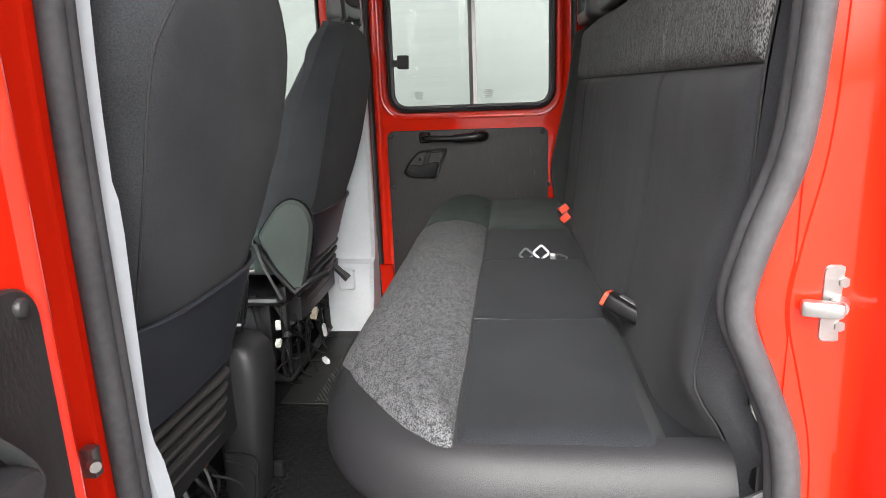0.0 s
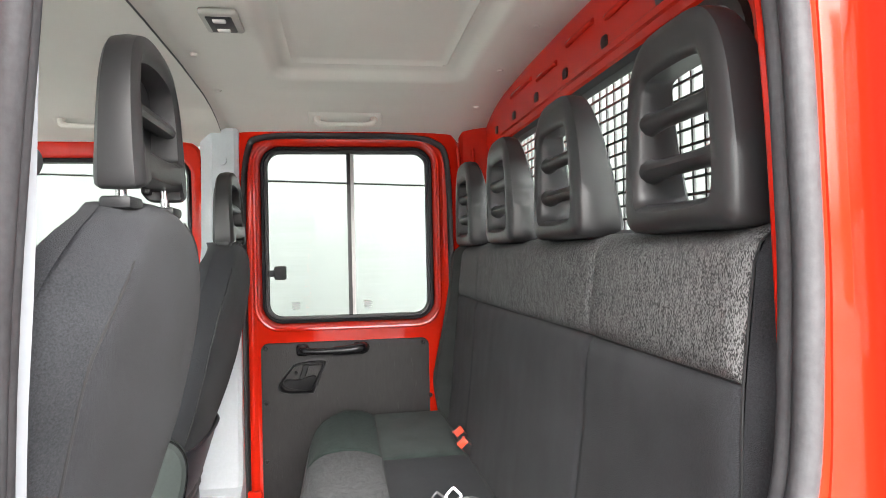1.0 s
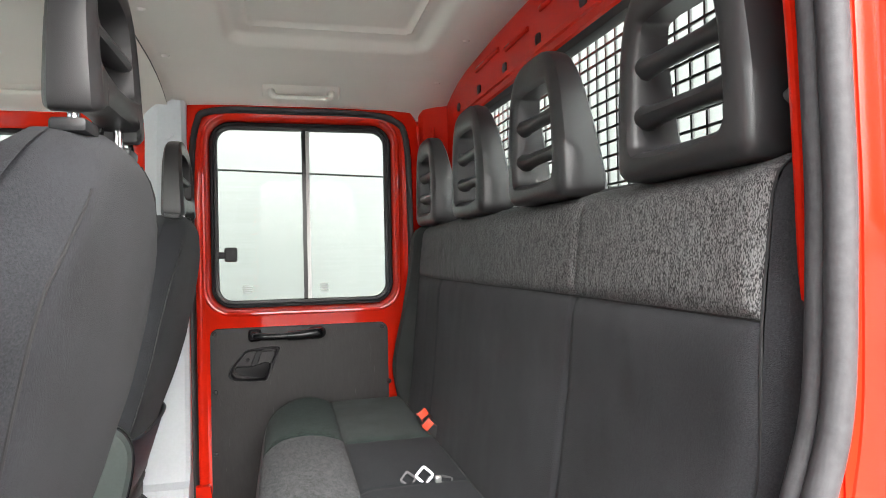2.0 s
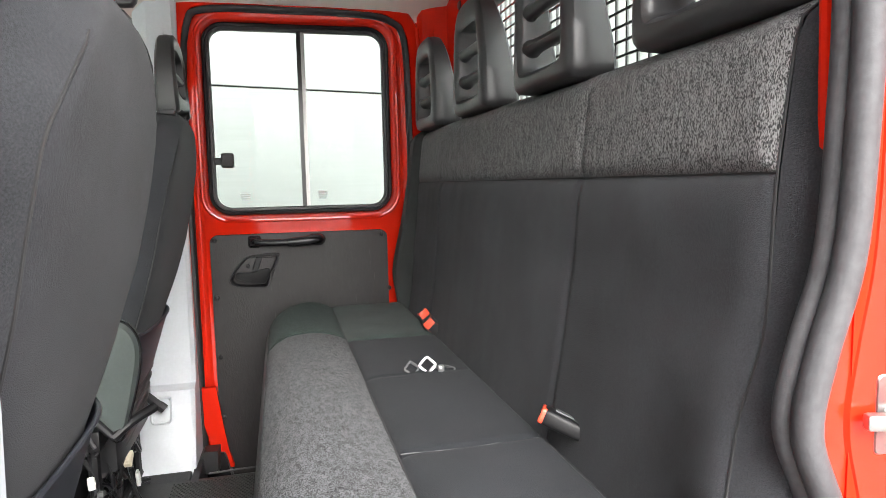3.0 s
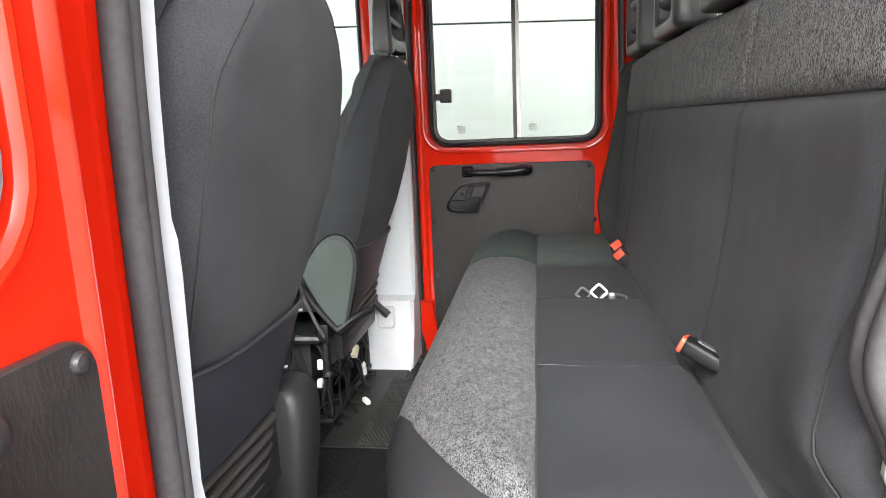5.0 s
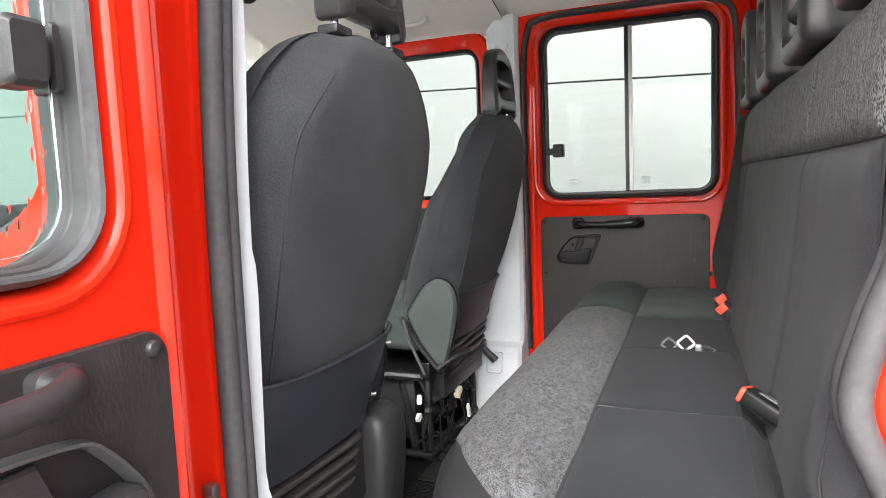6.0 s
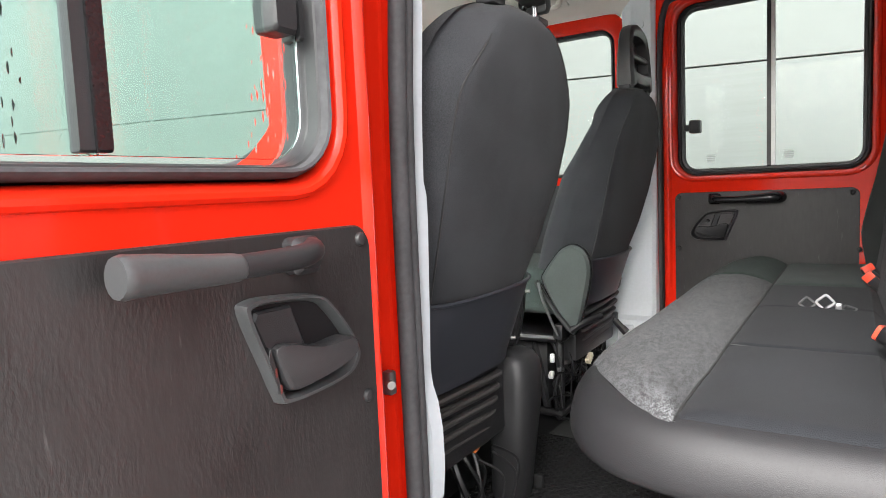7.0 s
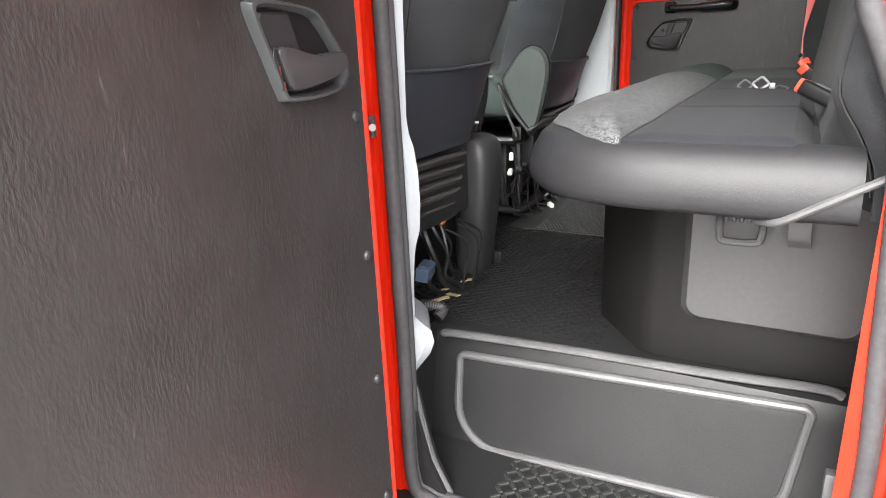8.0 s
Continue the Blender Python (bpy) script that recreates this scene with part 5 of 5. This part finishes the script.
def front_seat(yc, inner, label, sink, neck, ahead):
    """inner: side on which the middle of the cab lies (1 or -1)."""
    t = thing("front_seat", (-0.5, yc, 0), label, "seat", group="front seats")
    SINK[0], SINK[1] = sink, ahead
    zs = [z - sink for z in lin(0.36 + sink, 0.94, 22) + [0.955, 0.97, 0.985, 0.997, 1.008, 1.017, 1.024, 1.030, 1.034]]
    bm = bmesh.new()
    loft(bm, [seat_ring(z, yc) for z in zs], cap0=True, cap1=True)
    bk = part("backrest", bm, FABRIC_LIT, t)
    # seams where the side panels meet the back
    for s in (-1, 1):
        bm = bmesh.new()
        pts = []
        for z in lin(0.50, 1.015 - sink, 30):
            hw, xb = seat_tab(z)
            ring = seat_ring(z, yc)
            f = 0.80 - 0.25 * smooth((z + sink - 0.85) / 0.17)
            want = yc + s * hw * f
            nx = [p for p in ring if p.x > xb - 0.075]
            nx.sort(key=lambda p: abs(p.y - want))
            a, b = nx[0], nx[1]
            k = (want - a.y) / (b.y - a.y) if abs(b.y - a.y) > 1e-6 else 0
            q = a.lerp(b, min(1.5, max(-0.5, k)))
            pts.append(Vector((q.x + 0.0002, q.y, z)))
        tube(bm, pts, 0.0018, 6)
        part("seam", bm, THREAD, bk)
    # vinyl pocket and its piping
    bm = bmesh.new()
    rows = []
    for i in range(13):
        f = i / 12
        row = []
        for j in range(23):
            u = -1 + 2 * j / 22
            ztop = 0.522 + 0.006 * u * u - (0.030 if inner < 0 else 0.0)
            z = 0.352 + (ztop - 0.352) * f
            hw, xb = seat_tab(z)
            y = yc + u * (hw + 0.004)
            x = xb + 0.016 - 0.035 * abs(u) ** 5 - 0.008 * u * u + 0.002 * noise.noise((y * 9, z * 9, 1))
            row.append(Vector((x, y, z)))
        rows.append(row)
    loft(bm, rows, ring_closed=False)
    part("pocket", bm, LEATHER, bk, "dark smooth vinyl map pocket")
    bm = bmesh.new()
    tube(bm, [p + Vector((0.001, 0, 0.001)) for p in rows[-1]], 0.004, 8)
    part("piping", bm, LEATHER, bk)
    for u in (-0.985, 0.985):
        for z in (0.49, 0.385):
            hw, xb = seat_tab(z)
            bm = bmesh.new()
            cyl(bm, (xb - 0.014, yc + u * hw, z), (xb - 0.006, yc + u * (hw + 0.006), z), 0.004, n=8)
            part("press_stud", bm, STEEL, bk)
    # bellows below the pocket
    for k in range(6):
        z = 0.335 - 0.029 * k
        bm = bmesh.new()
        rings = []
        for v in lin(-1, 1, 18):
            a = inner * v
            y = yc + inner * (0.150 * a if a > 0 else 0.215 * a)
            x = -0.292 - ahead - 0.006 * k - 0.012 * abs(v) ** 6
            f = 1 - 0.75 * max(0, (abs(v) - 0.86) / 0.14) ** 2
            zz = z - a * 0.008
            rings.append([Vector((x - 0.02, y, zz - 0.004)), Vector((x + 0.010 * f, y, zz + 0.004)), Vector((x + 0.016 * f, y, zz + 0.002)), Vector((x + 0.0175 * f, y, zz - 0.003)), Vector((x + 0.014 * f, y, zz - 0.009)), Vector((x - 0.004, y, zz - 0.021)), Vector((x - 0.02, y, zz - 0.024))])
        loft(bm, rings, cap0=True, cap1=True)
        part("bellows_fold", bm, FOLD, bk)
    bm = bmesh.new()
    box(bm, (-0.325 - ahead, yc, 0.275), (0.05, 0.36, 0.19), 0.01)
    part("bellows_core", bm, PLASTIC, bk)
    # cushion
    bm = bmesh.new()
    box(bm, (-0.60, yc, 0.40), (0.52, 0.50, 0.14), 0.045, 5)
    part("cushion", bm, FABRIC2, t)
    # recliner cover
    side = yc + inner * 0.246
    M = lambda u, w, z: Vector((u, side + inner * w, z))
    cov = [(-0.345, 0.285), (-0.325, 0.300), (-0.300, 0.38), (-0.284, 0.455), (-0.286, 0.505), (-0.306, 0.538), (-0.338, 0.548), (-0.372, 0.532), (-0.400, 0.500), (-0.425, 0.465), (-0.432, 0.445), (-0.415, 0.40), (-0.375, 0.33)]
    sp = [(p.x, p.y) for p in spline([(u, z, 0) for u, z in cov], 4, closed=True)]
    bm = bmesh.new()
    slab(bm, sp, M, -0.01, 0.022, 0.009)
    part("recliner_cover", bm, GREENPLASTIC if inner < 0 else PLASTIC, t, "dark plastic recliner cover")
    bm = bmesh.new()
    tube(bm, [M(u, 0.010, z) for u, z in sp], 0.004, 6, closed=True)
    part("cover_rim", bm, GLOSSY, t)
    # headrest
    hr = thing("headrest", (-0.165 - ahead, yc, 1.03 - sink), "black moulded plastic headrest with slots on steel posts", "headrest", group="front headrests")
    HM = lambda u, w, z: Vector((-0.187 - ahead + (w + 0.020) * (0.64 - 0.9 * max(0, z)) + 0.03 * z, yc + u, 1.0585 - neck + z * 0.855))
    h = 0.112
    outer = [(h + 0.001, 0.02), (h - 0.002, 0.09), (h - 0.014, 0.155), (h - 0.042, 0.197), (0, 0.214), (-h + 0.042, 0.197), (-h + 0.014, 0.155), (-h + 0.002, 0.09), (-h - 0.001, 0.02), (-h + 0.002, -0.010), (-h + 0.012, -0.016), (-h + 0.022, -0.013), (-h + 0.030, 0.004), (0, 0.004), (h - 0.030, 0.004), (h - 0.022, -0.013), (h - 0.012, -0.016), (h - 0.002, -0.010)]
    outer = [(p.x, p.y) for p in spline([(u, z, 0) for u, z in outer], 4, closed=True)]
    k = h - 0.030
    inner_o = [(k, 0.060), (k - 0.001, 0.09), (k - 0.004, 0.13), (k - 0.022, 0.160), (0, 0.170), (-k + 0.022, 0.160), (-k + 0.004, 0.13), (-k + 0.001, 0.09), (-k, 0.060), (-k + 0.003, 0.050), (-k + 0.010, 0.046), (-k + 0.022, 0.044), (-k + 0.03, 0.043), (0, 0.042), (k - 0.03, 0.043), (k - 0.022, 0.044), (k - 0.010, 0.046), (k - 0.003, 0.050)]
    inner_o = [(p.x, p.y) for p in spline([(u, z, 0) for u, z in inner_o], 4, closed=True)]
    bm = bmesh.new()
    slot_frame(HM, outer, inner_o, -0.020, 0.066, bm)
    part("frame", bm, HEADREST, hr)
    bm = bmesh.new()
    rings = []
    for i in range(13):
        u = -k - 0.006 + (2 * k + 0.012) * i / 12
        rings.append([HM(u, 0.020 + 0.036 * math.cos(a), 0.104 + 0.015 * math.sin(a) - 0.008 * math.cos(a)) for a in [2 * math.pi * j / 12 for j in range(12)]])
    loft(bm, rings, cap0=True, cap1=True)
    part("slat", bm, HEADREST, hr)
    bm = bmesh.new()
    slab(bm, [(u * 0.9, 0.1 + (z - 0.1) * 0.9) for u, z in outer], HM, -0.017, -0.004, 0.004)
    part("front_shell", bm, HEADREST, hr)
    for s in (-1, 1):
        bm = bmesh.new()
        cyl(bm, (-0.158 - ahead, yc + s * 0.090, 0.99 - neck), (-0.162 - ahead, yc + s * 0.090, 1.085 - neck), 0.006)
        part("post", bm, CHROME, hr, "steel headrest post")
        bm = bmesh.new()
        box(bm, (-0.160 - ahead, yc + s * 0.090, 1.030 - sink), (0.034, 0.046, 0.014), 0.004)
        part("post_sleeve", bm, PLASTIC, hr)
    return t


front_seat(1.350, 1, "dark fabric driver seat with vinyl map pocket on its back", 0.0, 0.0, 0.0)
passenger = front_seat(2.305, -1, "dark fabric passenger seat with vinyl map pocket on its back", 0.028, 0.045, 0.060)


def pedestal():
    t = thing("seat_pedestal_cover", (-0.31, 1.60, 0), "black plastic pedestal cover at the foot of the driver seat", "seat pedestal")
    bm = bmesh.new()
    rings = []
    for z, k, x in ((0.0, 0.70, -0.318), (0.02, 0.78, -0.318), (0.10, 0.85, -0.312), (0.22, 0.97, -0.303), (0.29, 1.0, -0.300), (0.325, 0.95, -0.302), (0.345, 0.80, -0.308), (0.355, 0.5, -0.315), (0.357, 0.15, -0.318)):
        rings.append([Vector((x + 0.052 * k * math.copysign(abs(math.cos(a)) ** 0.6, math.cos(a)), 1.585 + 0.062 * k * math.copysign(abs(math.sin(a)) ** 0.6, math.sin(a)), z)) for a in [2 * math.pi * i / 28 for i in range(28)]])
    loft(bm, rings, cap0=True, cap1=True)
    part("cover", bm, PLASTIC, t)
    bm = bmesh.new()
    box(bm, (-0.62, 1.40, 0.16), (0.40, 0.40, 0.30), 0.02)
    part("plinth", bm, DARKSTEEL, t, "black steel seat plinth")
    bm = bmesh.new()
    box(bm, (-0.275, 1.640, 0.020), (0.022, 0.016, 0.034), 0.004)
    part("foot_clip", bm, STEP, t)
    return t


pedestal()


def underframe():
    bm = bmesh.new()
    box(bm, (-0.60, 2.29, 0.15), (0.30, 0.36, 0.20), 0.01)
    t = part("base_frame", bm, DARKSTEEL, passenger, "black steel frame below the seat")
    bars = [((-0.40, 2.07, 0.26), (-0.40, 2.50, 0.26)), ((-0.40, 2.07, 0.02), (-0.40, 2.50, 0.02)), ((-0.72, 2.07, 0.26), (-0.40, 2.07, 0.26)), ((-0.72, 2.07, 0.03), (-0.40, 2.07, 0.03)), ((-0.72, 2.50, 0.26), (-0.40, 2.50, 0.26)),
            ((-0.40, 2.09, 0.02), (-0.40, 2.09, 0.30)), ((-0.40, 2.48, 0.02), (-0.40, 2.48, 0.30)), ((-0.70, 2.09, 0.02), (-0.70, 2.09, 0.30)), ((-0.45, 2.10, 0.03), (-0.50, 2.12, 0.26)), ((-0.43, 2.12, 0.10), (-0.43, 2.46, 0.17))]
    for a, b in bars:
        bm = bmesh.new()
        cyl(bm, a, b, 0.013, n=8)
        part("bar", bm, DARKSTEEL, t)
    bm = bmesh.new()
    tube(bm, spline([(-0.345, 2.035, 0.30), (-0.40, 2.03, 0.37), (-0.445, 2.03, 0.44)], 4), 0.008)
    part("recliner_arm", bm, DARKSTEEL, t)
    bm = bmesh.new()
    tube(bm, spline([(-0.345, 2.035, 0.295), (-0.31, 2.06, 0.32), (-0.27, 2.10, 0.335)], 4), 0.011)
    part("pivot_tube", bm, LATCH, t, "black pivot tube")
    bm = bmesh.new()
    tube(bm, spline([(-0.40, 2.50, 0.262), (-0.375, 2.518, 0.240), (-0.352, 2.522, 0.216), (-0.325, 2.522, 0.190)], 4), [0.008] * 5 + [0.012] * 5 + [0.014] * 3)
    part("adjust_lever", bm, PLASTIC, t, "black adjusting lever")
    bm = bmesh.new()
    box(bm, (-0.39, 2.28, 0.285), (0.03, 0.46, 0.045), 0.004)
    box(bm, (-0.385, 2.53, 0.245), (0.04, 0.05, 0.026), 0.004)
    part("slide_rail", bm, DARKSTEEL, t, "black seat slide rail")
    bm = bmesh.new()
    box(bm, (-0.386, 2.19, 0.252), (0.004, 0.28, 0.005), 0.001, 1)
    part("rail_edge", bm, BOXGREY, t, "thin grey strip along the rail edge")
    bm = bmesh.new()
    tube(bm, spline([(-0.425, 2.0, 0.440), (-0.415, 2.005, 0.39), (-0.398, 2.02, 0.33), (-0.38, 2.03, 0.28)], 5), 0.0045, 6)
    part("release_rod", bm, DULL, t, "thin dull steel release rod")
    bm = bmesh.new()
    box(bm, (-0.395, 2.16, 0.035), (0.03, 0.22, 0.012), 0.002)
    part("foot_plate", bm, PLASTIC, t)
    return t


underframe()


# ---- loose wiring ----
def cable(pts, r=0.004, mat=DARKSTEEL):
    bm = bmesh.new()
    tube(bm, spline(pts, 6), r, 6)
    single("cable", bm, mat, pts[0], "loose black wiring hanging below a front seat", "cable", group="loose wiring", kind="")


rng = random.Random(4)
for i in range(9):
    y = 2.09 + 0.045 * i + rng.uniform(-0.01, 0.01)
    x = -0.395 + rng.uniform(-0.014, 0.014)
    cable([(x - 0.02, y, 0.25), (x + 0.012, y + rng.uniform(-0.03, 0.03), 0.18), (x, y + rng.uniform(-0.04, 0.04), 0.10), (x + 0.01, y + rng.uniform(-0.03, 0.03), 0.03), (x + 0.035, y + rng.uniform(-0.02, 0.05), 0.006)], rng.uniform(0.003, 0.006))
for i in range(8):
    y = 1.22 + 0.035 * i
    x = -0.345 + rng.uniform(-0.015, 0.03)
    cable([(x - 0.03, y, 0.20), (x, y + rng.uniform(-0.02, 0.03), 0.15), (x + 0.015, y + rng.uniform(-0.02, 0.03), 0.09), (x + 0.01, y + 0.02, 0.04), (x + 0.03, y + 0.05, 0.006)], rng.uniform(0.003, 0.007))


for i in range(12):
    y = 2.00 + 0.03 * i + rng.uniform(-0.02, 0.02)
    z = rng.uniform(0.08, 0.23)
    cable([(-0.40, y, z), (-0.382, y + rng.uniform(0.01, 0.04), z + rng.uniform(-0.03, 0.03)), (-0.375, y + rng.uniform(0.04, 0.08), z + rng.uniform(-0.05, 0.02)), (-0.385, y + rng.uniform(0.06, 0.12), z + rng.uniform(-0.06, 0.04)), (-0.41, y + 0.10, z - 0.02)], rng.uniform(0.0025, 0.005), rng.choice((DARKSTEEL, LATCH, GLOSSY)))
for a, b in (((-0.30, 1.46, 0.17), (-0.27, 1.50, 0.02)), ((-0.29, 1.44, 0.165), (-0.25, 1.43, 0.015)), ((-0.30, 1.40, 0.16), (-0.25, 1.38, 0.03))):
    cable([a, ((a[0] + b[0]) / 2 + 0.02, (a[1] + b[1]) / 2 + 0.03, (a[2] + b[2]) / 2 + 0.03), ((a[0] + b[0]) / 2 + 0.025, (a[1] + b[1]) / 2, 0.06), b], 0.003, LATCH)


def connector(loc, size, rot, mat, label):
    t = thing("connector", loc, label, "connector", group="loose connectors")
    L = Matrix.Translation(loc) @ Euler([radians(a) for a in rot]).to_matrix().to_4x4()
    bm = bmesh.new()
    box(bm, (0, 0, 0), size, 0.002, 1, L)
    part("housing", bm, mat, t)
    bm = bmesh.new()
    box(bm, (0, 0, size[2] * 0.4), (size[0] * 0.7, size[1] * 0.7, size[2] * 0.5), 0.001, 1, L)
    part("cap", bm, mat, t)


connector((-0.376, 1.975, 0.226), (0.014, 0.026, 0.017), (12, 0, 20), CONN, "white plastic cable connector below the passenger seat")
connector((-0.376, 1.965, 0.180), (0.014, 0.024, 0.014), (18, 0, 10), CONN, "white plastic cable connector below the passenger seat")
connector((-0.372, 2.025, 0.180), (0.014, 0.028, 0.012), (-15, 0, 5), BOXGREY, "grey plastic cable connector below the passenger seat")
connector((-0.368, 2.255, 0.160), (0.018, 0.038, 0.018), (35, 0, 0), CREAM, "cream plastic cable connector below the passenger seat")
connector((-0.370, 2.350, 0.066), (0.010, 0.016, 0.040), (15, 0, 0), CONN, "upright white plastic cable connector below the passenger seat")
connector((-0.335, 2.225, 0.016), (0.014, 0.034, 0.014), (0, 0, 40), CONN, "white plastic cable connector on the floor")
connector((-0.485, 2.180, 0.008), (0.014, 0.020, 0.014), (0, 0, 30), CONN, "white plastic cable connector on the floor")
connector((-0.325, 1.425, 0.176), (0.022, 0.026, 0.020), (0, 20, 10), ORANGE, "orange plastic cable connector below the driver seat")
connector((-0.290, 1.282, 0.098), (0.03, 0.062, 0.03), (0, 10, 15), BLUE, "dull blue plastic connector below the driver seat")
for x, y, z, a, b, tl in ((-0.288, 1.480, 0.008, 0.036, 0.015, 12), (-0.272, 1.372, 0.012, 0.046, 0.012, -28), (-0.282, 1.318, 0.018, 0.052, 0.015, 38), (-0.300, 1.385, 0.016, 0.018, 0.011, -20)):
    bm = bmesh.new()
    L = Matrix.Translation((x, y, z)) @ Matrix.Rotation(radians(tl), 4, "Z")
    strap(bm, [L @ Vector((u, 0, 0.004 * math.sin(u * 70))) for u in lin(-a / 2, a / 2, 6)], L.to_3x3() @ Vector((0, 1, 0)), b, 0.002)
    single("tape_strip", bm, TAN, (x, y, z), "tan adhesive tape strip on the wiring", "tape", group="tape strips")
hose = thing("corrugated_hose", (-0.22, 1.27, 0.02), "black and white corrugated cable hose on the floor", "hose")
hp = spline([(-0.300, 1.232, 0.03), (-0.265, 1.247, 0.036), (-0.238, 1.257, 0.028), (-0.240, 1.240, 0.014)], 7)
bm = bmesh.new()
tube(bm, hp, 0.010, 10)
part("core", bm, DARKSTEEL, hose)
for i in range(1, len(hp) - 1):
    bm = bmesh.new()
    d = (hp[i + 1] - hp[i - 1]).normalized() * 0.0012
    cyl(bm, hp[i] - d, hp[i] + d, 0.013, n=12)
    part("ring", bm, BOXGREY, hose)


# ---- ceiling fittings ----
def grab(name, xc, yc, zc):
    t = thing(name, (xc, yc, zc), "beige-grey grab handle moulded into the headliner", "grab handle", group="ceiling grab handles")
    tilt = Matrix.Translation((xc, yc, zc)) @ Matrix.Rotation(radians(-28), 4, "X")
    bm = bmesh.new()
    box(bm, (0, 0, 0.002), (0.235, 0.07, 0.012), 0.006, 3, tilt)
    part("base", bm, CEIL, t)
    bm = bmesh.new()
    pts = spline([tilt @ Vector(p) for p in ((-0.09, 0, -0.002), (-0.085, 0, -0.022), (-0.05, 0, -0.028), (0.05, 0, -0.028), (0.085, 0, -0.022), (0.09, 0, -0.002))], 5)
    tube(bm, pts, [0.013 - 0.005 * math.sin(math.pi * i / (len(pts) - 1)) for i in range(len(pts))], 10)
    part("grip", bm, CEIL, t)


grab("grab_handle", 0.098, 2.585, 1.408)
grab("grab_handle", -0.66, 2.585, 1.396)
lamp = thing("ceiling_lamp", (-0.15, YC, 1.445), "small switched-off ceiling lamp in a grey frame", "ceiling lamp")
bm = bmesh.new()
box(bm, (-0.15, YC, 1.446), (0.075, 0.115, 0.014), 0.006, 3)
part("frame", bm, LAMPGREY, lamp)
bm = bmesh.new()
box(bm, (-0.15, YC, 1.4385), (0.050, 0.085, 0.004), 0.0015, 2)
part("housing", bm, PLASTIC, lamp)
for s in (-1, 1):
    bm = bmesh.new()
    box(bm, (-0.15, YC + s * 0.028, 1.4365), (0.026, 0.016, 0.008), 0.003, 3)
    part("lens", bm, LENS, lamp, "clear lamp lens")
for x, y in ((0.51, YC + 0.66), (0.51, YC + 0.33), (0.51, YC), (0.51, YC - 0.33), (-0.26, YC + 0.55), (-0.26, YC + 0.25), (-0.26, YC - 0.1)):
    bm = bmesh.new()
    z = ceil_z(y) + (0.0 if x > 0 else -0.004)
    cyl(bm, (x, y, z + 0.002), (x, y, z - 0.004), 0.011, 0.007, 16)
    single("headliner_clip", bm, CEIL, (x, y, z), "round beige clip in the headliner", "clip", group="headliner clips")
for loc, s, lab in (((-0.196, 1.105, 1.056), -1, "black round belt anchor on the light trim beside the open door"), ((-0.288, 2.650, 1.13), 1, "black belt guide on the light pillar trim of the far side")):
    an = thing("belt_anchor", loc, lab, "belt anchor", group="front belt anchors")
    bm = bmesh.new()
    cyl(bm, (loc[0], loc[1] + s * 0.014, loc[2]), (loc[0], loc[1] - s * 0.010, loc[2]), 0.020, 0.017, 20)
    part("cap", bm, PLASTIC, an)
    if s < 0:
        continue
    bm = bmesh.new()
    box(bm, (loc[0] - 0.004, loc[1] + s * 0.001, loc[2] - 0.034), (0.044, 0.012, 0.026), 0.005)
    part("belt_loop", bm, PLASTIC, an)
    bm = bmesh.new()
    strap(bm, spline([(loc[0] - 0.004, loc[1] - s * 0.003, loc[2] - 0.035), (loc[0] - 0.01, loc[1] + s * 0.004, loc[2] - 0.2), (loc[0] - 0.018, loc[1] + s * 0.008, loc[2] - 0.45)], 5), (1, 0, 0), 0.036, 0.002)
    part("webbing", bm, WEB, an)
# belt guide beside the rear window
bg = thing("belt_guide", (0.54, 1.06, 1.07), "black seat belt guide bolted to the red pillar", "belt guide")
bm = bmesh.new()
box(bm, (0.535, 1.066, 1.075), (0.05, 0.022, 0.03), 0.008, 3)
part("body", bm, PLASTIC, bg)
bm = bmesh.new()
cyl(bm, (0.525, 1.07, 1.055), (0.525, 1.09, 1.045), 0.009)
part("bolt", bm, STEEL, bg)
bm = bmesh.new()
strap(bm, [(0.53, 1.07, 1.06), (0.535, 1.066, 0.95), (0.54, 1.062, 0.80)], (1, 0, 0), 0.045, 0.002)
part("webbing", bm, WEB, bg)


# ---- tread blocks of the near step ----
def treads():
    me = None
    i = 0
    nx, ny = 22, 12
    for a in range(nx):
        for b in range(ny):
            x, y = -0.028 + 0.0205 * a, 0.958 + 0.0195 * b
            if me is None:
                bm = bmesh.new()
                box(bm, (0, 0, 0.002), (0.0215, 0.0085, 0.006), 0.0015, 1)
                me = bpy.data.meshes.new("tread_block")
                bm.to_mesh(me)
                bm.free()
                me.materials.append(MAT_GREY)
            ob = new("tread_block", me)
            ob.parent = step_near
            ob.matrix_basis = Matrix.Translation(Vector((x, y, -0.238)) - ROOT[step_near.name]) @ Matrix.Rotation(radians(45 if (a + b) % 2 else -45), 4, "Z")


treads()
